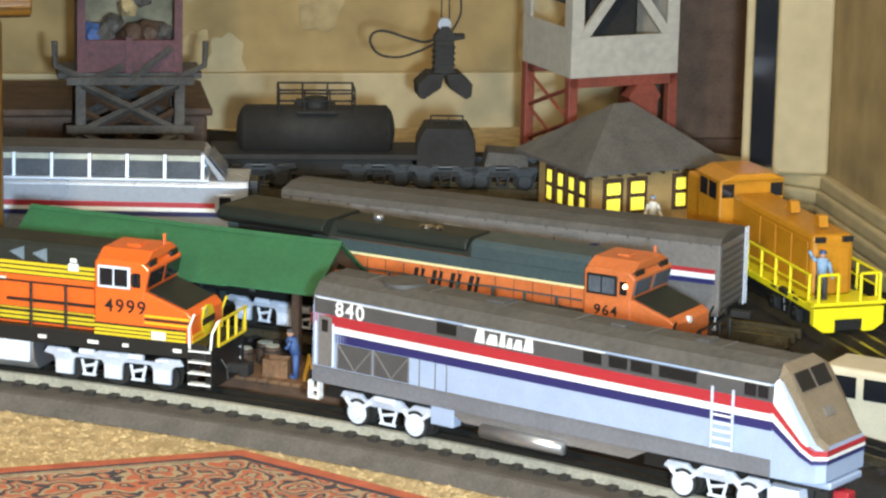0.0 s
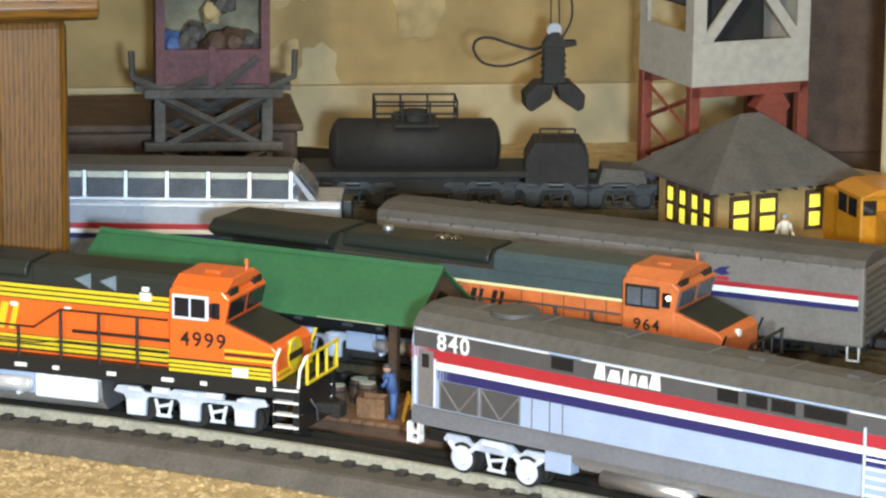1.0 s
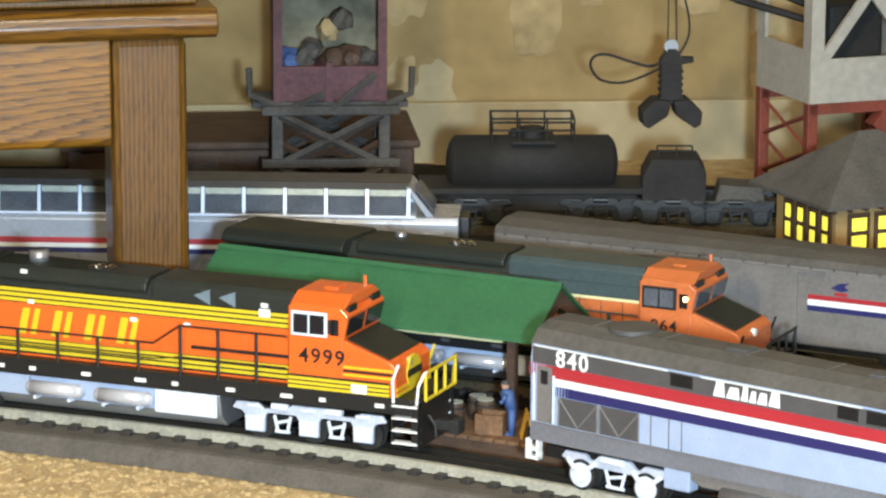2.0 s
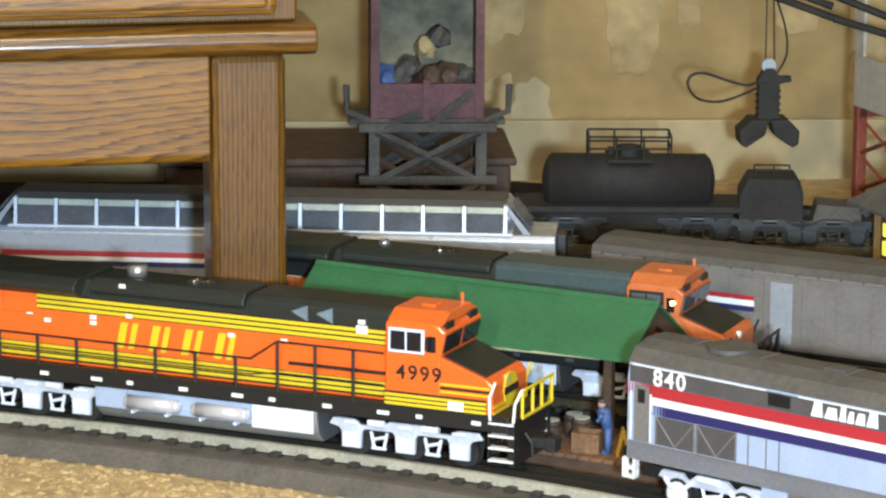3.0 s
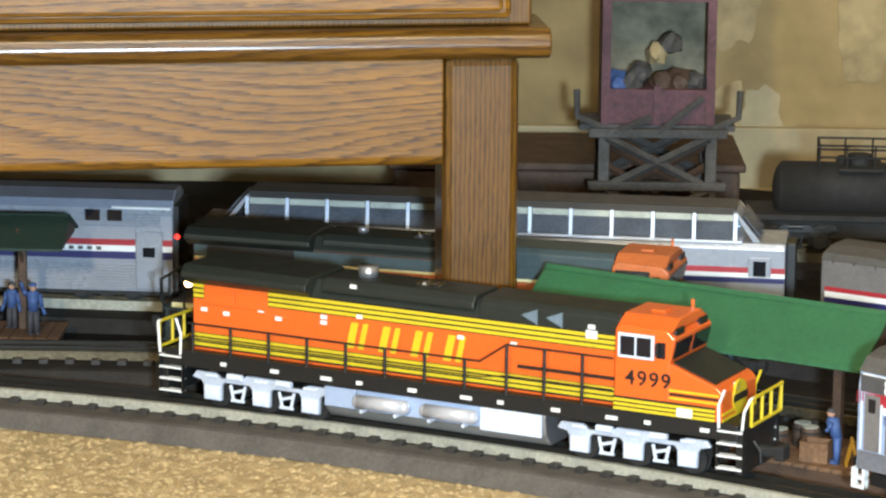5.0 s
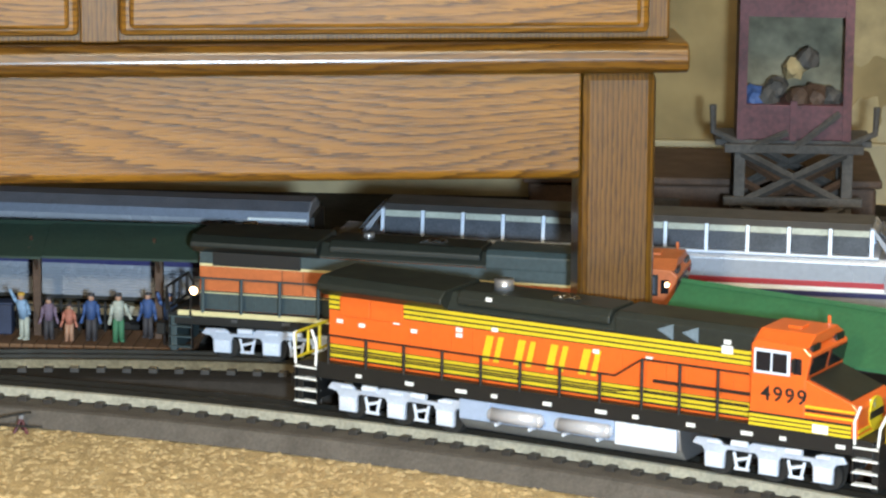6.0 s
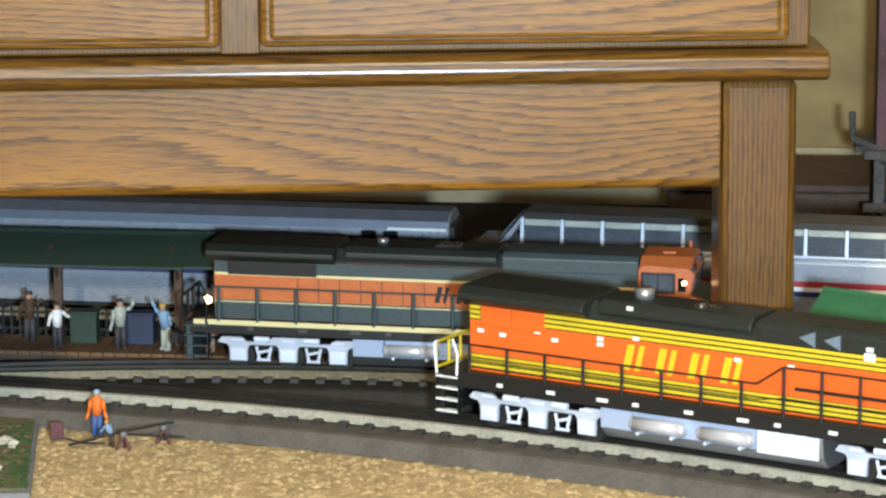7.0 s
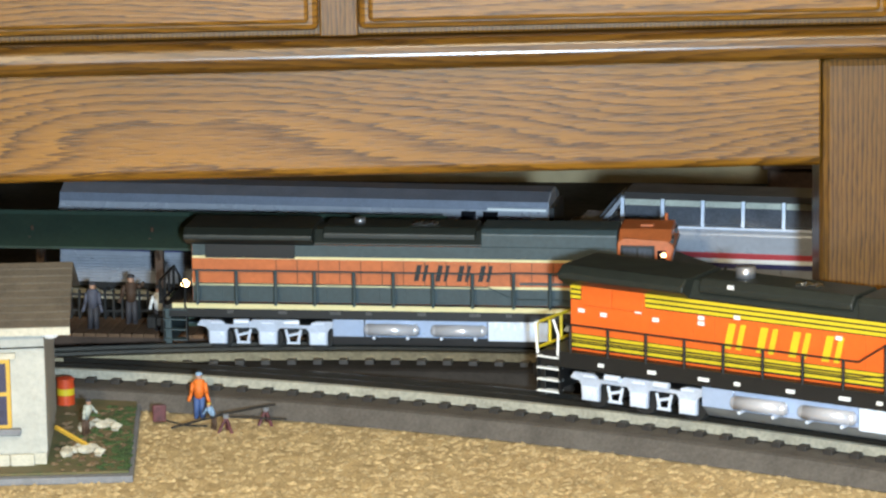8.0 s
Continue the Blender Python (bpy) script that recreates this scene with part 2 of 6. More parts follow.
OCHRE = mat("ochre_window_frame", (0.55, 0.33, 0.04), 0.5, vary=0.1)
TURF = mat("green_turf_base", (0.055, 0.075, 0.028), 0.95, vary=0.4, tint=(0.17, 0.115, 0.055), scale=24, bump=1.0)
SLAB = mat("grey_base_slab", (0.20, 0.20, 0.21), 0.8, vary=0.15)
ENGINE_YELLOW = mat("amber_engine_paint", (0.50, 0.205, 0.010), 0.42, vary=0.12, scale=25)
LEMON = mat("lemon_yellow_paint", (0.78, 0.66, 0.012), 0.42, vary=0.08)
SKIN = mat("painted_flesh", (0.45, 0.25, 0.16), 0.6)
DENIM = mat("painted_denim", (0.05, 0.10, 0.26), 0.65, vary=0.2)
PALEBLUE = mat("painted_pale_blue", (0.25, 0.38, 0.55), 0.65)
HIVIS = mat("painted_hivis_orange", (0.80, 0.18, 0.02), 0.6)
PALE = mat("painted_pale_cloth", (0.45, 0.47, 0.40), 0.65)
DARKCLOTH = mat("painted_dark_cloth", (0.05, 0.045, 0.05), 0.7)
LITWIN = glow("lit_yellow_pane", (0.80, 0.72, 0.08), 1.0)
HEADLIGHT = glow("warm_headlight", (1.0, 0.62, 0.30), 9.0)
AIR = mat("satin_air_tank", (0.58, 0.58, 0.62), 0.24, metal=0.35, vary=0.05)
MARKER = glow("red_marker_lens", (1.0, 0.03, 0.02), 4.0)


for matte in (BOARD, DARKBED, BED, CARPET, TUFT, PLANK):
    matte.node_tree.nodes["Principled BSDF"].inputs["Specular IOR Level"].default_value = 0.12


# ---- setting ----
RAIL_TOP = 0.022
FRONT, FRONT_R = (-0.855, 0.828), 1.823
MID, MID_R = (-0.353, 1.541), 1.160


def on_arc(c, r, deg, z=RAIL_TOP):
    a = radians(deg)
    return pose(c[0] + r * math.sin(a), c[1] + r * math.cos(a), z, 0, 0, -deg)


def structure(name, bm, material, label=""):
    return tagged(part(name, bm, material), label, kind="structure")


def carpet_sheet():
    bm = bmesh.new()
    bmesh.ops.create_grid(bm, x_segments=40, y_segments=40, size=1.0, matrix=Matrix.Translation((0, 1.0, 0)) @ Matrix.Diagonal((4.0, 4.0, 1, 1)))
    return structure("floor", bm, CARPET, "tan looped carpet on the floor")


def carpet_tufts():
    """Loops of the pile in front of the near track."""
    rng = np.random.default_rng(4)
    n = 26000
    x, y = rng.uniform(-0.72, 0.62, n), rng.uniform(1.98, 2.64, n)
    far = np.hypot(x - FRONT[0], y - FRONT[1])
    keep = far < FRONT_R - 0.047
    x, y = x[keep], y[keep]
    r = rng.uniform(0.0014, 0.0034, len(x))
    turn = rng.uniform(0, 6.28, len(x))
    base = np.array([(1, 0, 0), (0, 1, 0), (-1, 0, 0), (0, -1, 0), (0, 0, 1)], float)
    verts = np.empty((len(x), 5, 3))
    for k in range(5):
        bx, by, bz = base[k]
        s = 1.5 if k % 2 else 0.9
        verts[:, k, 0] = x + r * s * (bx * np.cos(turn) - by * np.sin(turn)) + (bz * rng.normal(0, 0.0008, len(x)))
        verts[:, k, 1] = y + r * s * (bx * np.sin(turn) + by * np.cos(turn))
        verts[:, k, 2] = bz * r * 0.75 - 0.0003
    faces = [(5 * i + a, 5 * i + b, 5 * i + 4) for i in range(len(x)) for a, b in ((0, 1), (1, 2), (2, 3), (3, 0))]
    me = bpy.data.meshes.new("carpet_pile")
    me.from_pydata(verts.reshape(-1, 3).tolist(), [], faces)
    me.materials.append(TUFT)
    ob = new("carpet_pile", me)
    return tagged(smooth(ob), "coarse tan and brown loops of carpet pile", "carpet", kind="stuff")


def arc_sweep(c, r, a0, a1, profile, steps=60):
    """A closed (radial, z) profile carried along an arc, with ends."""
    bm = bmesh.new()
    rings = []
    for i in range(steps + 1):
        a = radians(a0 + (a1 - a0) * i / steps)
        rings.append([bm.verts.new((c[0] + (r + dr) * math.sin(a), c[1] + (r + dr) * math.cos(a), z)) for dr, z in profile])
    n = len(profile)
    for p, q in zip(rings, rings[1:]):
        for k in range(n):
            bm.faces.new((p[k], p[(k + 1) % n], q[(k + 1) % n], q[k]))
    bm.faces.new(rings[0])
    bm.faces.new(rings[-1][::-1])
    bmesh.ops.recalc_face_normals(bm, faces=bm.faces[:])
    return bm


STEELRAIL = mat("dark_shiny_rail", (0.10, 0.09, 0.075), 0.25, metal=0.8, vary=0.15)


def track(c, r, a0, a1, pitch=0.0205, bed=BED, near=RAIL, wide=0.0032):
    """Three-rail toy track on a moulded roadbed with separate ties."""
    top = structure("roadbed", arc_sweep(c, r, a0, a1, [(-0.052, 0.001), (-0.044, 0.0125), (-0.040, 0.0135), (0.040, 0.0135), (0.044, 0.0125), (0.052, 0.001)]), bed, "grey-brown plastic toy track with three rails")
    for dr in (-0.0165, 0.0, 0.0165):
        # near rail widened and paler, its bright highlight put into the colour
        w = wide if dr < 0 else 0.0014
        part("rail", arc_sweep(c, r, a0, a1, [(dr - w, 0.0150), (dr - w * 0.8, 0.0215), (dr - w * 0.3, 0.022), (dr + w * 0.3, 0.022), (dr + w * 0.8, 0.0215), (dr + w, 0.0150)]), near if dr < 0 else STEELRAIL, top)
    tie_bm = boxes((-0.0036, 0.0036, -0.0270, 0.027, 0.0120, 0.0170), bevel=0.0006)
    first = part("tie", tie_bm, TIE, top)
    step = math.degrees(pitch / r)
    k = 0
    while a0 + 1 + k * step < a1 - 1:
        m = on_arc(c, r, a0 + 1 + k * step, 0.0)
        ob = first if k == 0 else new("tie", first.data)
        ob.parent = top
        ob.matrix_local = m
        k += 1
    return top


carpet_sheet()
carpet_tufts()
structure("layout_board", arc_sweep(FRONT, FRONT_R, -14, 66, [(0.030, -0.004), (0.030, 0.0009), (1.05, 0.0009), (1.05, -0.004)]), BOARD, "dark brown board under the rear tracks")
track(FRONT, FRONT_R, -8, 54)
track(MID, MID_R, -30, 62, bed=DARKBED, near=OLDRAIL, wide=0.0018)

# walls: patched plaster behind, a panelled corner to one side, plain walls that close the room
structure("wall_north", boxes((-4.0, 4.0, 3.50, 3.60, 0, 2.5)), WALLBOARD, "tan plaster wall with pale patches and stains")
structure("wall_south", boxes((-4.0, 4.0, -3.1, -3.0, 0, 2.5)), WALLBOARD)
structure("wall_west", boxes((-4.1, -4.0, -3.0, 3.5, 0, 2.5)), WALLBOARD)
structure("wall_east", boxes((4.0, 4.1, -3.0, 3.5, 0, 2.5)), WALLBOARD)
# unseen ceiling, kept white so its bounce fills the dark places
structure("ceiling", boxes((-4.1, 4.1, -3.1, 3.6, 2.5, 2.6)), CEILING, "white ceiling out of view that bounces light")


def wall_patches():
    """Pale upright smears of filler with uneven edges, some overlapping."""
    rng = random.Random(8)
    for i in range(18):
        x, z = rng.uniform(0.22, 0.86), rng.uniform(0.03, 0.26)
        w, h = rng.uniform(0.008, 0.032), rng.uniform(0.012, 0.06)
        n, f1, f2 = 44, rng.uniform(0, 6.28), rng.uniform(0, 6.28)
        pts = []
        for k in range(n):
            a = 6.2832 * k / n
            c, d = math.cos(a), math.sin(a)
            r = (abs(c) ** 5 + abs(d) ** 5) ** -0.2 * (1 + 0.09 * math.sin(3 * a + f1) + 0.07 * math.sin(7 * a + f2) + rng.uniform(-0.03, 0.03))
            pts.append((x + w * c * r, z + h * d * r))
        structure("plaster_patch", prism(pts, 3.4970 + 0.0001 * i, 3.5001), PATCH if i % 4 else CREAMBOARD, "pale smear of filler on the plaster wall")


wall_patches()
structure("lower_wall_board", boxes((-1.5, 1.0, 3.488, 3.499, -0.01, 0.06), bevel=0.002), CREAMBOARD, "cream board along the wall's foot")


def side_wall():
    """Near side wall with a stepped skirting, and a narrow window beside its corner post."""
    corner = (0.786, 2.95)
    m = pose(corner[0], corner[1], 0, 0, 0, -86)
    w = structure("wall_side", boxes((0, 1.6, 0.0, 0.08, 0.058, 1.2)), WALLBOARD, "light brown side wall above the skirting")
    w.matrix_world = m
    for k, (d, z0, z1) in enumerate(((0.020, 0.0, 0.016), (0.016, 0.016, 0.030), (0.012, 0.030, 0.044), (0.008, 0.044, 0.058))):
        s = structure("baseboard", boxes((-0.02, 1.6, -d, 0.02, z0, z1), bevel=0.003), CREAMBOARD, "stepped cream skirting board")
        s.matrix_world = m
        s = structure("baseboard", boxes((-0.17, 0.0, -d, 0.02, z0, z1), bevel=0.003), CREAMBOARD, "stepped cream skirting board")
        s.matrix_world = pose(corner[0], corner[1], 0, 0, 0, -44)
    p = structure("trim", boxes((-0.052, 0.0, -0.004, 0.03, 0.058, 1.2), bevel=0.003), CREAMBOARD, "cream painted corner casing")
    p.matrix_world = pose(corner[0], corner[1], 0, 0, 0, -10)
    win = structure("window_1", boxes((-0.035, -0.027, -0.006, 0.02, 0.062, 1.2), bevel=0.002), CREAMBOARD, "narrow window with a cream frame and dark glass")
    win.matrix_world = pose(corner[0] - 0.045, corner[1] + 0.01, 0, 0, 0, -14)
    part("pane", boxes((-0.027, 0.0, 0.004, 0.008, 0.062, 1.2)), GLASS, win)
    part("window_sill", boxes((-0.038, 0.0, -0.010, 0.02, 0.0585, 0.0625), bevel=0.001), CREAMBOARD, win)


side_wall()


# ---- oak cabinet that stands over the tracks ----
def cabinet():
    c = thing("oak_cabinet", pose(-0.0405, 2.527, 0, 0, -0.35, 7.0), "varnished oak cabinet with panelled doors standing over the tracks", "cabinet")
    LEFT, DEEP = -1.05, 0.46
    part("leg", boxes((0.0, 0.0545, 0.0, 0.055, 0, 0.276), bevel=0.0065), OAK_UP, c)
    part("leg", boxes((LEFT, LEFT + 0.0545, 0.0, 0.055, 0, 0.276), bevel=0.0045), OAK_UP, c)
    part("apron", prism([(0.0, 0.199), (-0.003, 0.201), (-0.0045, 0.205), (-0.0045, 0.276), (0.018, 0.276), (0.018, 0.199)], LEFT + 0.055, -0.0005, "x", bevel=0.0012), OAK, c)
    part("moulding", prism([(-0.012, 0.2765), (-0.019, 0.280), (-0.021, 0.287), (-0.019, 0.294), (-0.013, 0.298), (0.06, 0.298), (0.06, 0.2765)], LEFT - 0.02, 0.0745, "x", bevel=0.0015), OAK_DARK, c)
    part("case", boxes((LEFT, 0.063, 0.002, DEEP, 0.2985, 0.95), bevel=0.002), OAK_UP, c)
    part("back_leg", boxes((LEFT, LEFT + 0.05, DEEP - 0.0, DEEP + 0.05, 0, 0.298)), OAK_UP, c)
    for x0, x1 in ((-0.325, 0.047), (-0.745, -0.353)):
        d = part("door", boxes((x0, x1, -0.010, 0.0015, 0.3045, 0.90), bevel=0.0045), OAK, c)
        part("bottom_rail", boxes((x0 + 0.007, x1 - 0.007, -0.0165, -0.0095, 0.3105, 0.365), bevel=0.0030), OAK, d)
        for s0, s1 in ((x0 + 0.007, x0 + 0.052), (x1 - 0.052, x1 - 0.007)):
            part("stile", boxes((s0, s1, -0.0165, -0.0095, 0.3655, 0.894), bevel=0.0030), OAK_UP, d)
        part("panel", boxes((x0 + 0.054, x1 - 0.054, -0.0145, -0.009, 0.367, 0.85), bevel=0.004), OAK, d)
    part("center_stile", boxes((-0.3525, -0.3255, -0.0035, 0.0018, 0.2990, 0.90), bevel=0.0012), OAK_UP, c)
    return c


cabinet()


# ---- locomotives ----
def truck_set(parent, x, z0=0.0, axles=3, pitch=0.0392, y=-0.0275, frame_mat=None, round_ends=False):
    """A bogie: cast side frames with boxes and springs, wheels and axles."""
    fm = frame_mat or SILVER
    t = part("bogie", boxes((x - pitch * 1.3, x + pitch * 1.3, -0.014, 0.014, 0.012, 0.020)), BLACK, parent)
    half = pitch * (axles - 1) / 2
    for s in (1, -1):
        yy = y * s
        lo, hi = (yy - 0.0016, yy + 0.0016)
        out = yy - 0.0016 if yy < 0 else yy + 0.0016     # outer face
        d = -1 if yy < 0 else 1
        # cast side frame: stepped top edge, a pedestal at each axle, arches between
        end = half + 0.0165
        top = [(x - end, 0.0195), (x - end + 0.003, 0.0240), (x - half + 0.002, 0.0240), (x - half + 0.006, 0.0205), (x - 0.017, 0.0205), (x - 0.012, 0.0248),
               (x + 0.012, 0.0248), (x + 0.017, 0.0205), (x + half - 0.006, 0.0205), (x + half - 0.002, 0.0240), (x + end - 0.003, 0.0240), (x + end, 0.0195)]
        low = []
        for k in reversed(range(axles)):
            ax = x - half + k * pitch
            if round_ends:
                low += [(ax + 0.0070, 0.0165), (ax - 0.0070, 0.0165)]
                continue
            low += [(ax + 0.0092, 0.0178), (ax + 0.0074, 0.0150), (ax + 0.0070, 0.0040), (ax - 0.0070, 0.0040), (ax - 0.0074, 0.0150), (ax - 0.0092, 0.0178)]
        part("side_frame", prism(top + low, lo, hi, bevel=0.0004), FRAMEGREY if fm is SILVER else fm, t)
        for k in range(axles):
            ax = x - half + k * pitch
            if round_ends:
                part("wheel_rim", rod((ax, yy - d * 0.001, 0.0100), (ax, out + d * 0.0004, 0.0100), 0.0104, sides=24), IRON, t)
                b = rod((ax, out, 0.0100), (ax, out + d * 0.0016, 0.0100), 0.0082, sides=22)
                rod((ax, out + d * 0.0016, 0.0100), (ax, out + d * 0.0036, 0.0100), 0.0054, b, 18, 0.0044)
                for j in range(3):
                    u = 2.0944 * j + 0.5
                    rod((ax + 0.0066 * math.cos(u), out + d * 0.001, 0.0100 + 0.0066 * math.sin(u)), (ax + 0.0066 * math.cos(u), out + d * 0.0030, 0.0100 + 0.0066 * math.sin(u)), 0.0010, b, 6)
                part("bearing_cover", b, SILVER, t)
                part("swing_link", rods([((ax - 0.011, out, 0.0190), (ax - 0.004, out + d * 0.002, 0.0135)), ((ax + 0.011, out, 0.0190), (ax + 0.004, out + d * 0.002, 0.0135))], 0.0016), fm, t)
                continue
            b = boxes((ax - 0.0062, ax + 0.0062, min(out, out + d * 0.0014), max(out, out + d * 0.0014), 0.0046, 0.0150), bevel=0.0005)
            rod((ax, out, 0.0100), (ax, out + d * 0.0030, 0.0100), 0.0046 if axles == 3 else 0.0060, b, 18)
            rod((ax, out + d * 0.0030, 0.0100), (ax, out + d * 0.0040, 0.0100), 0.0022, b, 10)
            part("axle_box", b, fm, t)
            part("spring_cap", boxes((ax - 0.0050, ax + 0.0050, min(yy, yy + d * 0.0034), max(yy, yy + d * 0.0034), 0.0212, 0.0232), bevel=0.0006), fm, t)
        for k in range(axles - 1):
            ax = x - half + (k + 0.5) * pitch
            w = pitch * 0.15
            g = rods([((ax - w, yy, 0.0165), (ax - w * 0.6, yy, 0.0055)), ((ax + w, yy, 0.0165), (ax + w * 0.6, yy, 0.0055)), ((ax - w * 0.9, yy, 0.0052), (ax + w * 0.9, yy, 0.0052)),
                      ((ax - w * 0.8, yy, 0.0110), (ax + w * 0.8, yy, 0.0135))], 0.0012, 6)
            part("brake_hanger", g, fm, t)
            part("brake_cylinder", rod((ax - w * 1.1, out + d * 0.0012, 0.0232), (ax + w * 0.9, out + d * 0.0012, 0.0232), 0.0024, sides=12), fm, t)
    for ob in t.children:
        ob.location.z += 0.0025 if axles == 3 else 0.0
    for k in range(axles):
        ax = x - half + k * pitch
        b = bmesh.new()
        for s in (1, -1):
            rod((ax, 0.0150 * s, 0.0103), (ax, 0.0200 * s, 0.0103), 0.0103, b, 20)
            rod((ax, 0.0145 * s, 0.0103), (ax, 0.0150 * s, 0.0103), 0.0112, b, 20)
        rod((ax, -0.015, 0.0103), (ax, 0.015, 0.0103), 0.003, b)
        part("wheel_set", b, IRON, t)
    return t


def word_blocks(parent, x0, z0, w, h, gap, count, y, material):
    """Plain paired slanting bars in place of a painted mark."""
    for i in range(count):
        for f, t in ((0.0, 0.30), (0.50, 0.22)):
            a = x0 + i * (w + gap) + w * f
            part("painted_bar", prism([(a, z0), (a + w * t, z0), (a + w * (t + 0.22), z0 + h), (a + w * 0.22, z0 + h)], y - 0.0005, y), material, parent)


def road_diesel(m, number, scheme, label):
    """Long hood diesel with a wide cab, walkways, railings and six-wheel bogies."""
    main = scheme == "front"
    loco = thing("diesel_locomotive", m, label, "locomotive", "orange diesel locomotives")
    body, lines, low = (ORANGE, YELLOW, BLACK) if main else (ORANGE_DULL, CREAM, BLUEGREEN)
    top = DARKGREEN if main else BLUEGREEN
    # frame, end plates, fuel tank
    part("frame", boxes((-0.2180, 0.2180, -0.0312, 0.0312, 0.0290, 0.0400), bevel=0.0008), BLACK, loco)
    part("sill_stripe", boxes((-0.2150, 0.2150, -0.0317, -0.0313, 0.0393 if main else 0.037, 0.0412)), lines if not main else BLACK, loco)
    tank = part("fuel_tank", prism([(-0.026, 0.013), (-0.017, 0.0045), (0.017, 0.0045), (0.026, 0.013), (0.0285, 0.0282), (-0.0285, 0.0282)], -0.092, 0.078, "x", bevel=0.001), STEEL if main else DARKGREY, loco)
    part("tank_panel", boxes((-0.090, -0.066, -0.0302, -0.0280, 0.0145, 0.0288), bevel=0.0006), LIGHTGREY, tank)
    part("tank_panel", boxes((0.030, 0.076, -0.0302, -0.0280, 0.0125, 0.0288), bevel=0.0006), SILVER, tank)
    part("tank_recess", boxes((-0.065, 0.029, -0.0288, -0.0270, 0.0145, 0.0289)), LIGHTGREY, tank)
    for a in (-0.062, -0.010):
        b = rod((a, -0.0330, 0.0215), (a + 0.036, -0.0330, 0.0215), 0.0050, sides=16)
        ball(b, (a, -0.0330, 0.0215), 0.0050, 0.8, 1, 1)
        ball(b, (a + 0.036, -0.0330, 0.0215), 0.0050, 0.8, 1, 1)
        smooth(part("air_tank", b, AIR, tank))
        for q in (0.004, 0.030):
            part("tank_strap", boxes((a + q, a + q + 0.002, -0.0384, -0.029, 0.0148, 0.0168)), SILVER, tank)
    b = bmesh.new()
    for k in range(7):
        bmesh.ops.create_cube(b, size=1, matrix=Matrix.Translation((0.036 + k * 0.005, -0.0308, 0.0268 - (k % 2) * 0.002)) @ Matrix.Diagonal((0.002, 0.002, 0.005, 1)))
    part("valve_row", b, WHITE, tank)
    truck_set(loco, -0.141)
    truck_set(loco, 0.143)
    # hood
    hood = part("hood", prism([(-0.0205, 0.040), (-0.0205, 0.0890), (0.0205, 0.0890), (0.0205, 0.040)], -0.2010, 0.1290, "x", bevel=0.0008), body, loco)
    roof = part("hood_roof", prism([(-0.0208, 0.0891), (-0.0208, 0.0905), (-0.013, 0.1010), (0.013, 0.1010), (0.0208, 0.0905), (0.0208, 0.0891)], -0.2012, 0.1290, "x", bevel=0.0008), DARKGREEN, loco)
    part("radiator_wing", prism([(-0.0215, 0.0885), (-0.0310, 0.0945), (-0.0310, 0.0985), (-0.024, 0.1035), (0.024, 0.1035), (0.0310, 0.0985), (0.0310, 0.0945), (0.0215, 0.0885)], -0.2055, -0.105, "x", bevel=0.001), DARKGREEN, roof)
    part("engine_cover", prism([(-0.0212, 0.094), (-0.0212, 0.099), (-0.016, 0.1040), (0.016, 0.1040), (0.0212, 0.099), (0.0212, 0.094)], -0.098, 0.020, "x", bevel=0.0012), DARKGREEN, roof)
    part("inverter_box", prism([(-0.0212, 0.0885), (-0.0212, 0.1000), (-0.017, 0.1040), (0.017, 0.1040), (0.0212, 0.1000), (0.0212, 0.0885)], 0.024, 0.1285, "x", bevel=0.001), top, roof)
    s = rod((-0.072, 0, 0.1035), (-0.072, 0, 0.1115 if main else 0.1080), 0.0070 if main else 0.0042, sides=22)
    smooth(part("exhaust_pipe", s, STEEL, roof, "bright silver exhaust pipe"))
    b = bmesh.new()
    for k in range(5):
        rod((-0.030 + k * 0.004, -0.006 + (k % 2) * 0.004, 0.1045), (-0.026 + k * 0.004, -0.006 + (k % 2) * 0.004, 0.1065), 0.0014, b)
    rod((-0.026, -0.004, 0.103), (-0.026, -0.004, 0.106), 0.0015, b)
    part("horn", b, CHROME, roof)
    if main:
        for x0, x1 in ((-0.2005, -0.1920), (-0.140, 0.1285)):
            for k in range(3):
                part("upper_stripe", boxes((x0, x1, -0.0211, -0.0206, 0.0788 + k * 0.0036, 0.0812 + k * 0.0036)), YELLOW, hood)
            part("stripe_ground", boxes((x0, x1, -0.0208, -0.02055, 0.0780, 0.0892)), BLACK, hood)
        for k in range(3):
            part("lower_stripe", boxes((-0.2005, 0.1285, -0.0211, -0.0206, 0.0435 + k * 0.0034, 0.0457 + k * 0.0034)), YELLOW, hood)
        part("stripe_ground", boxes((-0.2005, 0.1285, -0.0208, -0.02055, 0.0420, 0.0530)), BLACK, hood)
        part("radiator_shutter", boxes((-0.191, -0.167, -0.0218, -0.0206, 0.0745, 0.0888), (-0.1665, -0.141, -0.0218, -0.0206, 0.0745, 0.0888), bevel=0.0006), ORANGE, hood)
        for k, x in enumerate((0.056, 0.0745)):
            part("arrow_panel", prism([(x, 0.0955), (x + 0.012, 0.0895), (x + 0.012, 0.1005)], -0.0219, -0.0213), ARROW, roof)
        word_blocks(loco, -0.078, 0.0560, 0.0185, 0.0185, 0.0065, 4, -0.0206, YELLOW)
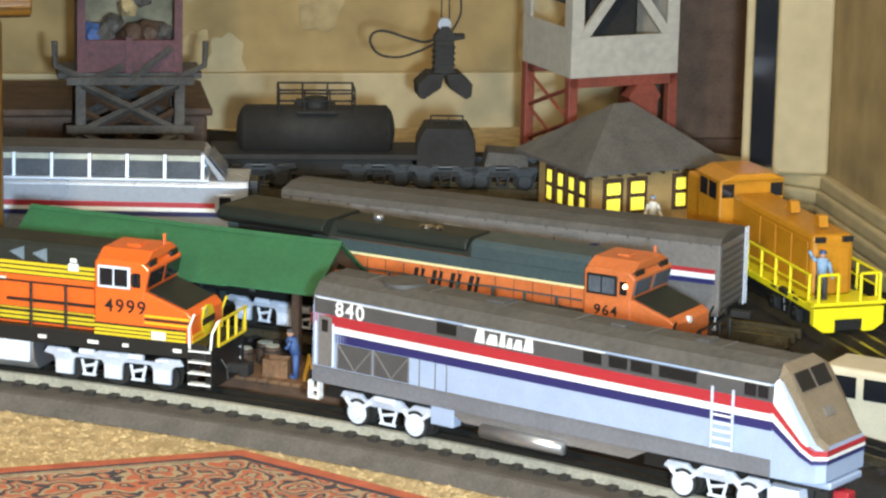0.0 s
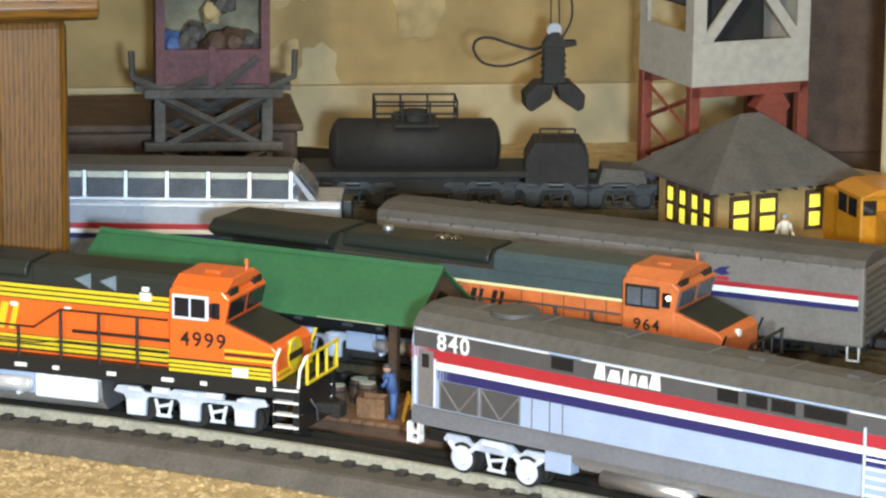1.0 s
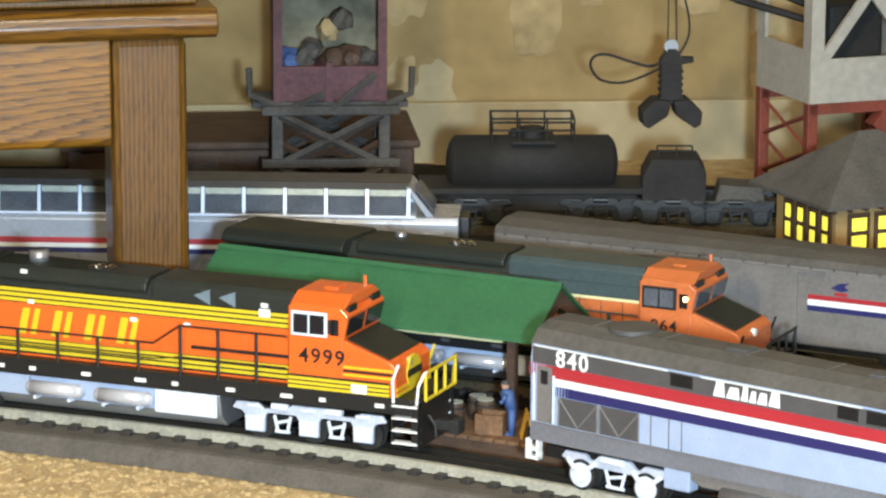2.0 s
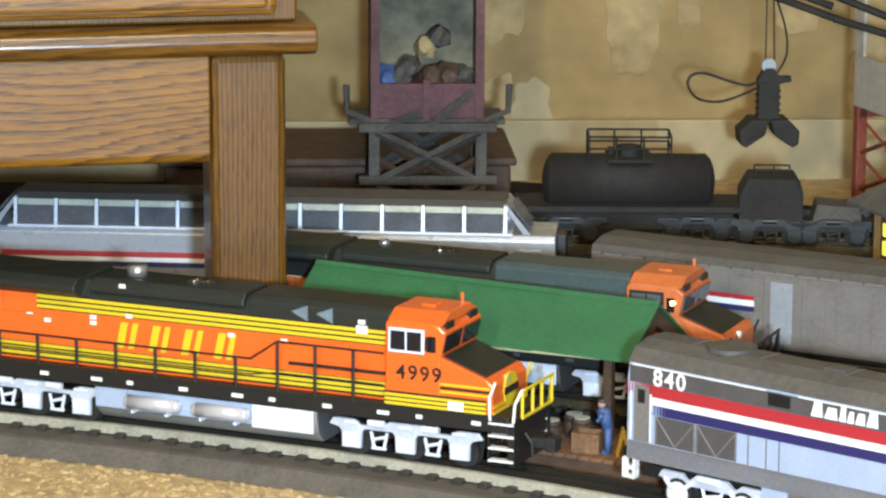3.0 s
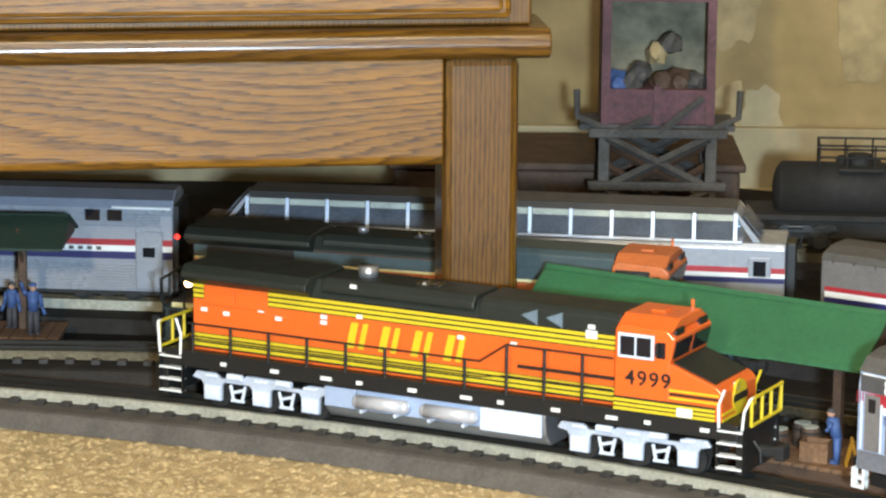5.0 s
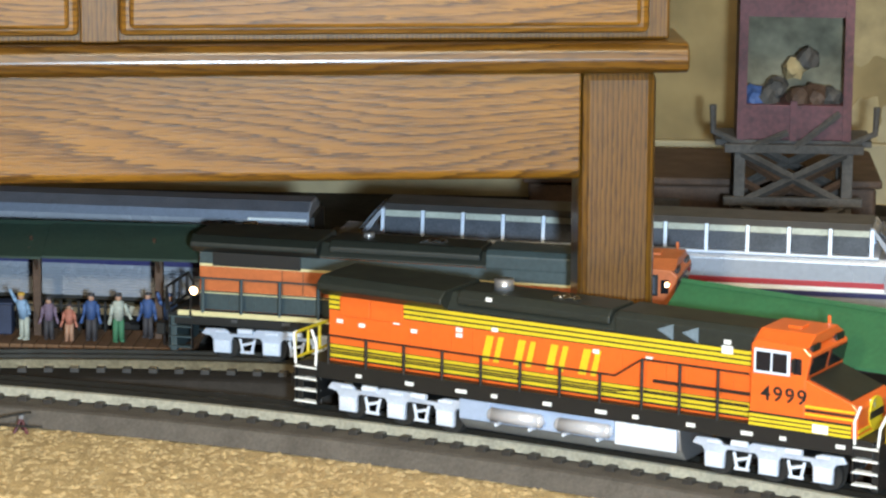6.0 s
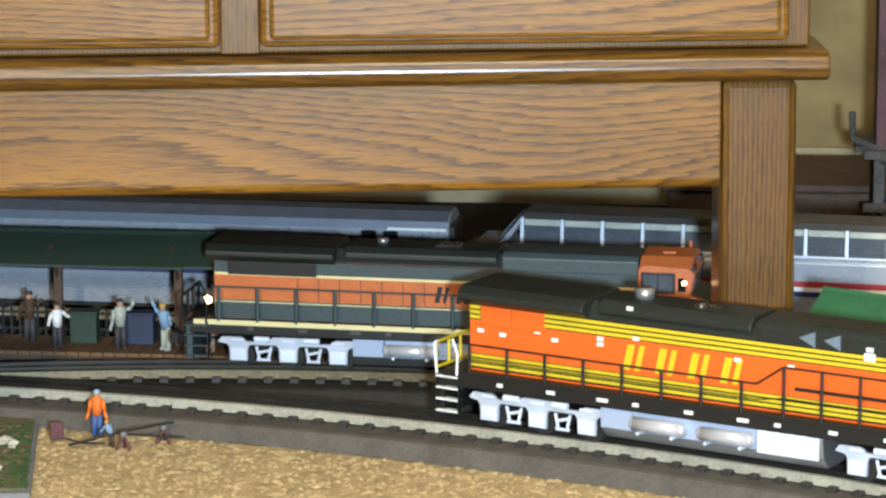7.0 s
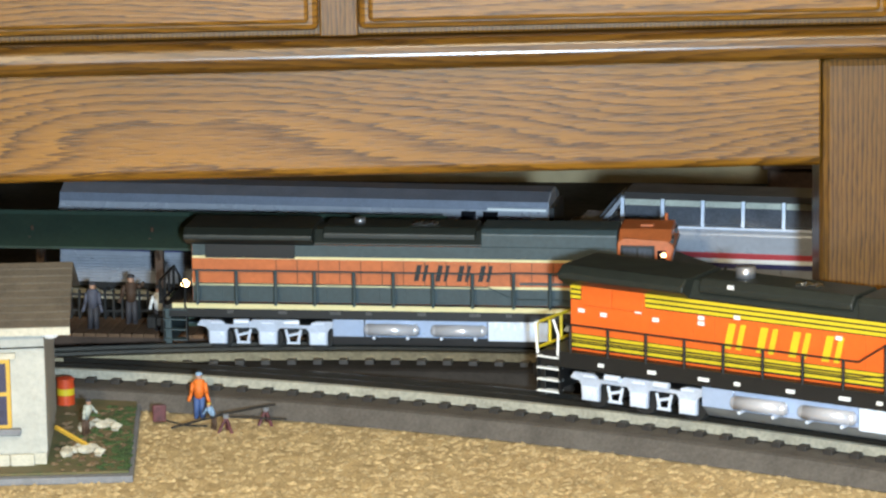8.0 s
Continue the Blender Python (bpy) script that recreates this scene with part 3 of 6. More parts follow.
        # small white blocks stand in for specular glints along the hood
        for x, z in ((-0.194, 0.069), (-0.176, 0.0678), (-0.148, 0.0735), (-0.134, 0.0690), (-0.098, 0.0745), (-0.098, 0.0705), (-0.07, 0.078), (0.008, 0.0725), (0.048, 0.0725), (-0.11, 0.0925), (-0.075, 0.099)):
            part("hood_glint", boxes((x, x + 0.0048, -0.0216, -0.0206, z, z + 0.0028)), WHITE, hood)
        part("number_light", boxes((0.104, 0.112, -0.0223, -0.0206, 0.0850, 0.0905), (0.1055, 0.1105, -0.0223, -0.0206, 0.0915, 0.0945)), WHITE, hood)
    else:
        part("hood_band", boxes((-0.2005, 0.1285, -0.0209, -0.0206, 0.0790, 0.0890)), BLUEGREEN, hood, "faded green upper band")
        part("yellow_line", boxes((-0.2005, 0.1285, -0.0211, -0.0206, 0.0768, 0.0790)), CREAM, hood)
        part("yellow_line", boxes((-0.2005, 0.1285, -0.0211, -0.0206, 0.0540, 0.0562)), CREAM, hood)
        part("hood_band", boxes((-0.2005, 0.1285, -0.0209, -0.0206, 0.0405, 0.0545)), BLUEGREEN, hood, "faded green lower band")
        part("radiator_screen", boxes((-0.190, -0.120, -0.0222, -0.0206, 0.0775, 0.0930), bevel=0.0005), BLACK, hood)
        word_blocks(loco, -0.028, 0.0600, 0.0125, 0.0135, 0.0040, 4, -0.0208, BLACK)
    b = bmesh.new()
    for k in range(16):
        x = -0.135 + k * 0.0165
        bmesh.ops.create_cube(b, size=1, matrix=Matrix.Translation((x, -0.0206, 0.0655)) @ Matrix.Diagonal((0.0005, 0.0006, 0.0215, 1)))
    part("door_seams", b, body if main else BROWN, hood)
    if not main:
        for k in range(13):
            x = -0.192 + k * 0.0205
            part("hood_door", boxes((x, x + 0.0145, -0.0215, -0.0207, 0.0428, 0.0532)), BLUEGREEN, hood)
    # cab and nose
    C0, C1, N1 = 0.1292, 0.1690, 0.2060
    cab = part("cab", prism([(C0, 0.040), (C0, 0.0970), (C0 + 0.004, 0.1005), (C1 - 0.002, 0.0985), (C1 + 0.0035, 0.0935), (C1, 0.0760), (C1, 0.040)], -0.0312, 0.0312, "y", bevel=0.0012), body, loco)
    part("cab_roof", prism([(-0.0315, 0.0980), (-0.018, 0.1055), (0.018, 0.1055), (0.0315, 0.0980)], C0 + 0.001, C1 + 0.001, "x", bevel=0.001), body, cab)
    part("roof_hatch", boxes((C0 + 0.016, C0 + 0.026, -0.008, 0.004, 0.1050, 0.1070), bevel=0.0006), body, cab)
    nose = part("nose", prism([(C1 - 0.001, 0.0400), (C1 - 0.001, 0.0765), (N1 - 0.004, 0.0640), (N1, 0.0600), (N1, 0.040)], -0.0300, 0.0300, "y", bevel=0.001), body, loco)
    part("nose_top", prism([(C1 + 0.001, 0.0772), (N1 - 0.006, 0.0658), (N1 - 0.006, 0.0652), (C1 + 0.001, 0.0762)], -0.0265, 0.0265, "y"), DARKGREEN, nose, "dark green anti-glare panel")
    sash = part("side_window_frame", boxes((C0 + 0.0025, C0 + 0.0285, -0.0322, -0.0308, 0.0775, 0.0945), bevel=0.0005), SILVER if main else BLACK, cab)
    for a in (0.0045, 0.0162):
        part("pane", boxes((C0 + a, C0 + a + 0.0102, -0.0326, -0.0321, 0.0795, 0.0925)), GLASS if main else PALEGLASS, sash)
    part("quarter_window", boxes((C0 + 0.0305, C0 + 0.0365, -0.0316, -0.0308, 0.0795, 0.0905)), GLASS, cab)
    wb = bmesh.new()
    for y0, y1 in ((-0.0285, -0.003), (0.003, 0.0285)):
        prism([(C1 + 0.0006, 0.0795), (C1 + 0.0032, 0.0915), (C1 + 0.0042, 0.0915), (C1 + 0.0016, 0.0795)], y0, y1, "y", wb)
    part("windshield", wb, GLASS if main else PALEGLASS, cab)
    for q in (-0.0262, 0.0135):
        part("number_board", boxes((C1 - 0.0035, C1 + 0.0025, q, q + 0.0127, 0.0950, 0.0995)), BLACK, cab)
    part("antenna", rod((C1 - 0.006, 0.020, 0.100), (C1 - 0.006, 0.020, 0.1105), 0.0012), body, cab)
    lettering(number, 0.0143 if main else 0.0118, pose(C0 + (0.008 if main else 0.009), -0.0313, 0.0595 if main else 0.061) @ SIDE, BLACK, cab)
    if main:
        for k in range(3):
            part("nose_stripe", boxes((C1 - 0.002, N1 - 0.002, -0.0308, -0.0300, 0.0525 + k * 0.0026, 0.0540 + k * 0.0026)), YELLOW if k != 1 else BLACK, nose)
        for k in range(3):
            part("cab_stripe", boxes((C0, N1 - 0.004, -0.0318, -0.0312, 0.0410 + k * 0.0030, 0.0430 + k * 0.0030)), YELLOW, cab)
        part("sill_ground", boxes((C0, N1 - 0.004, -0.0315, -0.0311, 0.0395, 0.0505)), BLACK, cab)
        part("builder_plate", boxes((C1 + 0.006, C1 + 0.017, -0.0322, -0.0314, 0.0415, 0.0475)), WHITE, nose)
        b = rod((N1 - 0.001, 0, 0.0530), (N1 + 0.0010, 0, 0.0530), 0.0115, sides=20)
        part("nose_herald", b, YELLOW, nose)
        part("herald_bar", boxes((N1 + 0.0010, N1 + 0.0014, -0.012, 0.012, 0.0505, 0.0555)), BLACK, nose)
        for k in range(2):
            part("front_stripe", boxes((N1, N1 + 0.0006, -0.029, 0.029, 0.0405 + k * 0.004, 0.0425 + k * 0.004)), YELLOW, nose)
        part("wind_deflector", boxes((C0 + 0.030, C0 + 0.0325, -0.034, -0.0312, 0.081, 0.090)), BLACK, cab)
    else:
        b = ball(bmesh.new(), (C1 - 0.0045, -0.0318, 0.0868), 0.0019)
        part("cab_lamp", b, HEADLIGHT, cab, "glowing warm white lamp")
        part("yellow_line", boxes((C1, N1 - 0.002, -0.0304, -0.0299, 0.0400, 0.0425)), YELLOW, nose)
        part("rear_lamp", ball(bmesh.new(), (-0.2085, -0.012, 0.0530), 0.0034), HEADLIGHT, loco, "glowing rear lamp")
    part("headlight", rod((N1 - 0.002, -0.004, 0.0600), (N1 + 0.001, -0.004, 0.0600), 0.003), WHITE, nose)
    # ladders, pilots, couplers
    for s in (1, -1):
        plat = part("end_platform", boxes((min(s * 0.205, s * 0.2225), max(s * 0.205, s * 0.2225), -0.0290, 0.0290, 0.0345, 0.0385), bevel=0.0005), BLACK, loco)
        part("pilot", boxes((min(s * 0.2165, s * 0.2215), max(s * 0.2165, s * 0.2215), -0.0295, 0.0295, 0.0060, 0.0345), bevel=0.0006), BLACK if main else BLUEGREEN, loco)
        for q in (-1, 1):
            lad = part("ladder", boxes((min(s * 0.2035, s * 0.2045), max(s * 0.2035, s * 0.2045), min(q * 0.0275, q * 0.032), max(q * 0.0275, q * 0.032), 0.0085, 0.0385), (min(s * 0.2215, s * 0.2225), max(s * 0.2215, s * 0.2225), min(q * 0.0275, q * 0.032), max(q * 0.0275, q * 0.032), 0.0085, 0.0385)), BLACK, loco)
            for k in range(4):
                z = 0.0095 + k * 0.0085
                part("step", boxes((min(s * 0.2040, s * 0.2220), max(s * 0.2040, s * 0.2220), min(q * 0.0260, q * 0.0325), max(q * 0.0260, q * 0.0325), z, z + 0.0012)), WHITE if main else BLUEGREEN, lad)
            rail_m = (WHITE if q < 0 else YELLOW) if main else BLACK
            part("grab_rail", chain([(s * 0.2050, q * 0.0318, 0.0375), (s * 0.2045, q * 0.0318, 0.0530), (s * 0.2085, q * 0.0318, 0.0640)], 0.0010), rail_m, loco)
            part("grab_rail", chain([(s * 0.2215, q * 0.0318, 0.0375), (s * 0.2225, q * 0.0318, 0.0500), (s * 0.2255, q * 0.0280, 0.0590), (s * 0.2255, q * 0.0240, 0.0590)], 0.0010), rail_m, loco)
        part("end_rail", rods([((s * 0.2255, -0.026, 0.0585), (s * 0.2255, 0.026, 0.0585)), ((s * 0.2255, -0.026, 0.040), (s * 0.2255, -0.026, 0.0585)), ((s * 0.2255, -0.008, 0.040), (s * 0.2255, -0.008, 0.0585)), ((s * 0.2255, 0.008, 0.040), (s * 0.2255, 0.008, 0.0585)), ((s * 0.2255, 0.026, 0.040), (s * 0.2255, 0.026, 0.0585)), ((s * 0.2255, -0.026, 0.040), (s * 0.2255, 0.026, 0.040))], 0.0012), YELLOW if main else BLACK, loco)
        b = boxes((min(s * 0.2215, s * 0.234), max(s * 0.2215, s * 0.234), -0.004, 0.004, 0.014, 0.021), (min(s * 0.234, s * 0.241), max(s * 0.234, s * 0.241), -0.0065, 0.0065, 0.0125, 0.0225), bevel=0.0012)
        part("coupler", b, IRON, loco)
        part("air_hose", chain([(s * 0.222, -0.012, 0.026), (s * 0.227, -0.013, 0.020), (s * 0.228, -0.014, 0.012)], 0.0011), BLACK, loco)
    # walkway railings
    dark = BLACK if main else BLUEGREEN
    for q in (-1, 1):
        y = q * 0.0310
        low_z, high_z = (0.0615, 0.0755) if main else (0.0690, 0.0700)
        posts = [-0.195 + k * 0.0305 for k in range(8)]
        for x in posts:
            part("railing_post", rod((x, y, 0.040), (x, y, low_z), 0.0011 if main else 0.0014), dark, loco)
        for x in (0.050, 0.078, 0.106):
            part("railing_post", rod((x, y, 0.040), (x, y, high_z), 0.0011 if main else 0.0014), dark, loco)
        part("handrail", chain([(-0.200, y, low_z), (0.030, y, low_z), (0.050, y, high_z), (0.128, y, high_z)], 0.0008), dark, loco)
        part("handrail", chain([(-0.200, y, low_z - 0.011), (0.030, y, low_z - 0.011), (0.050, y, high_z - 0.022), (0.128, y, high_z - 0.022)], 0.0005), dark, loco)
    part("walkway_duct", boxes((0.054, 0.128, -0.0225, -0.0206, 0.0580, 0.0600)), BLACK if main else DARKGREY, loco)
    for k in range(11):
        x = -0.172 + k * 0.036 + (k % 3) * 0.004
        part("sill_fitting", boxes((x, x + 0.0045 + (k % 3) * 0.002, -0.0324, -0.0313, 0.0332, 0.0358)), WHITE if main else DARKGREY, loco)
    return loco


def passenger_diesel(m):
    """Streamlined grey passenger diesel with a sloped nose."""
    loco = thing("passenger_locomotive", m, "grey streamlined passenger locomotive with red, white and blue stripes", "locomotive")
    R, F = -0.2150, 0.1740
    body = part("body", prism([(-0.0312, 0.0160), (-0.0312, 0.0720), (-0.0295, 0.0800), (-0.0225, 0.0885), (-0.010, 0.0925), (0.010, 0.0925), (0.0225, 0.0885), (0.0295, 0.0800), (0.0312, 0.0720), (0.0312, 0.0160)], R, F, "x", bevel=0.0006), LIGHTGREY, loco)
    part("roof", prism([(-0.0299, 0.0803), (-0.0228, 0.0890), (-0.010, 0.0931), (0.010, 0.0931), (0.0228, 0.0890), (0.0299, 0.0803)], R - 0.0006, F, "x"), ROOFGREY, loco)
    # stripes and bands lie just proud of the side
    y = -0.0313
    part("window_band", boxes((R + 0.002, F, y - 0.0004, y + 0.001, 0.0680, 0.0790)), DARKGREY, body)
    for nm, mt, z0, z1, x0 in (("red_stripe", RED, 0.0598, 0.0678, 0.020), ("white_stripe", WHITE, 0.0548, 0.0598, 0.028), ("blue_stripe", BLUE, 0.0482, 0.0548, 0.036)):
        part(nm, boxes((R + x0, F, y - 0.0004, y + 0.001, z0, z1)), mt, body)
        b = bmesh.new()
        for k in range(9):
            w = 0.0024 * (1 - k / 9.5) ** 1.4
            bmesh.ops.create_cube(b, size=1, matrix=Matrix.Translation((R + x0 - 0.0016 - k * 0.0024, y, (z0 + z1) / 2)) @ Matrix.Diagonal((w, 0.0008, z1 - z0, 1)))
        part("stripe_fade", b, mt, body)
    part("skirt", boxes((R + 0.001, F, y - 0.0004, y + 0.001, 0.0160, 0.0275)), SKIRT, body)
    for x0, x1 in ((R + 0.004, -0.105), (-0.080, 0.040), (0.116, 0.172)):
        part("white_line", boxes((x0, x1, y - 0.0008, y - 0.0004, 0.0792, 0.0800)), WHITE, body)
    lettering("840", 0.0155, pose(R + 0.021, y - 0.0005, 0.0682) @ SIDE, WHITE, body)
    for k, w in enumerate((0.0085, 0.0100, 0.0050, 0.0050, 0.0075, 0.0085)):
        h = 0.0105 if k in (0, 2, 5) else 0.0075
        a = -0.070 + (0, 0.0098, 0.0210, 0.0270, 0.0330, 0.0415)[k]
        part("painted_bar", prism([(a, 0.0694), (a + w, 0.0694), (a + w * 0.8 + 0.001, 0.0694 + h), (a + w * 0.2 + 0.001, 0.0694 + h)], y - 0.0009, y - 0.0003), WHITE, body)
    for a, w in ((-0.103, 0.017), (0.022, 0.015), (0.043, 0.015), (0.061, 0.017), (0.084, 0.030)):
        g = boxes((a, a + w, y - 0.0008, y - 0.0003, 0.0705, 0.0785))
        for k in range(6):
            bmesh.ops.create_cube(g, size=1, matrix=Matrix.Translation((a + w / 2, y - 0.0010, 0.0715 + k * 0.0012)) @ Matrix.Diagonal((w * 0.92, 0.0005, 0.0004, 1)))
        part("side_grille", g, BLACK, body)
    # rear door, truss panels
    part("side_door", boxes((R + 0.006, R + 0.018, y - 0.0010, y, 0.0290, 0.0665), bevel=0.0004), GREY, body)
    part("door_window", boxes((R + 0.0095, R + 0.0150, y - 0.0015, y - 0.0009, 0.0550, 0.0640)), GLASS, body)
    part("grab_iron", rods([((R + 0.0045, y - 0.002, 0.030), (R + 0.0045, y - 0.002, 0.062)), ((R + 0.0205, y - 0.002, 0.030), (R + 0.0205, y - 0.002, 0.062))], 0.0008), SILVER, body)
    for a in (R + 0.024, R + 0.057):
        g = boxes((a, a + 0.031, y - 0.0006, y, 0.0290, 0.0478))
        part("truss_screen", g, DARKGREY, body)
        part("truss_bar", rods([((a, y - 0.001, 0.0475), (a + 0.0155, y - 0.001, 0.0295)), ((a + 0.031, y - 0.001, 0.0475), (a + 0.0155, y - 0.001, 0.0295)), ((a, y - 0.001, 0.0290), (a, y - 0.001, 0.0480)), ((a + 0.031, y - 0.001, 0.0290), (a + 0.031, y - 0.001, 0.0480))], 0.0006), GREY, body)
    part("panel_seam", boxes(*[(a, a + 0.0005, y - 0.0007, y, 0.0280, 0.0480) for a in (-0.118, -0.104, -0.094)], (R + 0.002, F, y - 0.0012, y, 0.0275, 0.0283)), GREY, body)
    # nose: slanted windscreen, tapering to a blunt prow
    bm = bmesh.new()
    secs = ((F, 0.0312, 0.0160, 0.0925, 0.0195), (0.1805, 0.0312, 0.0160, 0.0885, 0.0225), (0.1940, 0.0305, 0.0165, 0.0680, 0.0245), (0.2070, 0.0285, 0.0170, 0.0480, 0.0240), (0.2135, 0.0255, 0.0185, 0.0430, 0.0220))
    rings = []
    for x, w, z0, z1, wt in secs:
        zs = min(z1 - 0.002, 0.0720 if x <= F else z1 - 0.004)
        rings.append([bm.verts.new(v) for v in ((x, -w, z0), (x, -w, zs), (x, -wt, z1), (x, wt, z1), (x, w, zs), (x, w, z0))])
    for p, q in zip(rings, rings[1:]):
        for k in range(6):
            bm.faces.new((p[k], p[(k + 1) % 6], q[(k + 1) % 6], q[k]))
    bm.faces.new(rings[0])
    bm.faces.new(rings[-1][::-1])
    bmesh.ops.recalc_face_normals(bm, faces=bm.faces[:])
    bm.faces.ensure_lookup_table()
    for f in bm.faces:
        c = f.calc_center_median()
        if f.normal.z > 0.3:
            f.material_index = 1
        elif f.normal.y < -0.5 and c.x < 0.185 and c.z > 0.03:
            f.material_index = 0
    nose = part("nose", bm, [LIGHTGREY, mat("dusty_tan_nose", (0.20, 0.155, 0.105), 0.6, vary=0.15)], loco)
    part("white_corner", prism([(F + 0.001, 0.0600), (F + 0.001, 0.0815), (F + 0.004, 0.0850), (0.186, 0.0700), (0.2020, 0.0420), (0.1960, 0.0420)], -0.0318, -0.0300), WHITE, nose)
    for nm, mt, dz in (("red_stripe", RED, 0.0), ("white_stripe", WHITE, -0.0065), ("blue_stripe", BLUE, -0.0120)):
        h = 0.008 if mt is RED else 0.0055
        top = 0.0678 + dz
        part(nm, prism([(F, top - h), (F, top), (0.1975, 0.0445 + dz * 0.55), (0.2060, 0.0402 + dz * 0.55), (0.2060, 0.0402 + dz * 0.55 - h * 0.55), (0.1960, 0.0445 + dz * 0.55 - h * 0.6)], -0.0322 + dz * 0.01, -0.0270), mt, nose)
        for z in (0.0400 + dz * 0.55,):
            part(nm, prism([(-0.0256, z), (0.0256, z), (0.0256, z - h * 0.5), (-0.0256, z - h * 0.5)], 0.2120, 0.2142, "x"), mt, nose)
            wing = prism([(0.2058, -0.0322), (0.2145, -0.0256), (0.2140, -0.0236), (0.2058, -0.0290)], z - h * 0.5, z, "z")
            part(nm, wing, mt, nose)
    for y0, y1 in ((-0.0195, -0.002), (0.002, 0.0195)):
        part("windshield", prism([(0.1820, 0.0868), (0.1895, 0.0754), (0.1905, 0.0760), (0.1830, 0.0874)], y0, y1), GLASS, nose)
    part("nose_plate", prism([(0.1975, 0.0632), (0.2010, 0.0578), (0.2018, 0.0583), (0.1983, 0.0637)], -0.006, 0.006), GREY, nose)
    part("cab_window", boxes((0.152, 0.161, y - 0.0009, y - 0.0003, 0.0700, 0.0785), (0.1625, 0.1705, y - 0.0009, y - 0.0003, 0.0700, 0.0785)), GLASS, body)
    lad = part("ladder", rods([((0.128, y - 0.0025, 0.0290), (0.128, y - 0.0025, 0.0720)), ((0.1445, y - 0.0025, 0.0290), (0.1445, y - 0.0025, 0.0720))], 0.0011), FRAMEGREY, loco)
    for k in range(5):
        part("rung", rod((0.1295, y - 0.002, 0.0305 + k * 0.0055), (0.143, y - 0.002, 0.0305 + k * 0.0055), 0.0008), WHITE, lad)
    part("anticlimber", boxes((0.180, 0.2155, -0.0215, 0.0215, 0.0120, 0.0172), bevel=0.0015), LIGHTGREY, loco)
    part("plow", prism([(0.1700, -0.0100), (0.1690, 0.0085), (0.1930, 0.0085), (0.1960, -0.0100)], -0.026, 0.026, bevel=0.0008), SILVER, loco)
    part("nose_underframe", boxes((0.165, 0.2060, -0.018, 0.018, 0.0086, 0.0160), (0.1965, 0.2080, -0.012, 0.012, -0.004, 0.0085), bevel=0.0006), IRON, loco)
    part("front_coupler", boxes((0.2080, 0.2200, -0.005, 0.005, 0.0, 0.0075), bevel=0.001), RED, loco)
    # roof details
    fan = rod((-0.155, 0, 0.092), (-0.155, 0, 0.0950), 0.0165, sides=28)
    part("roof_fan", fan, DARKGREY, loco)
    for a, w in ((-0.078, 0.016), (0.028, 0.012), (0.098, 0.010)):
        part("roof_hatch", boxes((a, a + w, -0.008, 0.006, 0.0922, 0.0950), bevel=0.0006), DARKGREY, loco)
    for a in (-0.18, -0.125, -0.06, 0.0, 0.06, 0.12):
        part("roof_seam", boxes((a, a + 0.0007, -0.0105, 0.0105, 0.0929, 0.0935)), GREY, loco)
    # rear: plate, steps, coupler
    part("rear_plate", boxes((R - 0.002, R, -0.028, 0.028, 0.016, 0.082), bevel=0.0008), GREY, loco)
    part("rear_step", boxes((R - 0.0030, R + 0.0070, -0.0315, -0.0265, 0.0025, 0.0045), (R - 0.0030, R + 0.0070, -0.0315, -0.0265, 0.0085, 0.0105), (R - 0.0030, R - 0.0015, -0.0318, -0.0265, 0.0025, 0.0160), (R + 0.0055, R + 0.0070, -0.0318, -0.0265, 0.0025, 0.0160)), WHITE, loco)
    part("coupler", boxes((R - 0.016, R, -0.004, 0.004, 0.006, 0.013), (R - 0.022, R - 0.016, -0.0065, 0.0065, 0.005, 0.015), bevel=0.001), IRON, loco)
    part("underframe", boxes((-0.165, 0.150, -0.022, 0.022, 0.0105, 0.0165)), BLACK, loco)
    tank = part("tank_cover", prism([(-0.1000, 0.0165), (-0.080, 0.0070), (0.060, 0.0070), (0.078, 0.0165)], -0.0290, 0.0290, bevel=0.0008), GREY, loco)
    b = rod((-0.062, -0.0310, 0.0055), (0.008, -0.0310, 0.0055), 0.0052, sides=16)
    smooth(part("air_tank", b, STEEL, tank))
    part("battery_box", boxes((-0.108, -0.088, -0.0305, -0.020, 0.0020, 0.0160), bevel=0.0008), LIGHTGREY, tank)
    for ob in loco.children:
        ob.location.z += 0.0115
    truck_set(loco, -0.1480, axles=2, pitch=0.0520, round_ends=True)
    truck_set(loco, 0.1310, axles=2, pitch=0.0520, round_ends=True)
    return loco


lead = road_diesel(on_arc(FRONT, FRONT_R, 26.98), "4999", "front", "orange diesel locomotive with yellow stripes and a dark green roof")
lead.scale.x = 1.022
pusher = road_diesel(on_arc(MID, MID_R, 38.0), "964", "moving", "weathered orange and green diesel locomotive rolling along the middle track")
for piece in pusher.children:   # a slightly lower body than its sister
    piece.scale.z, piece.location.z = 0.935, piece.location.z * 0.935
passenger_diesel(on_arc(FRONT, FRONT_R, 43.79))


# ---- passenger cars behind ----
def car_trucks(car, xs):
    for x in xs:
        truck_set(car, x, axles=2, pitch=0.042, y=-0.024, frame_mat=BLACK)


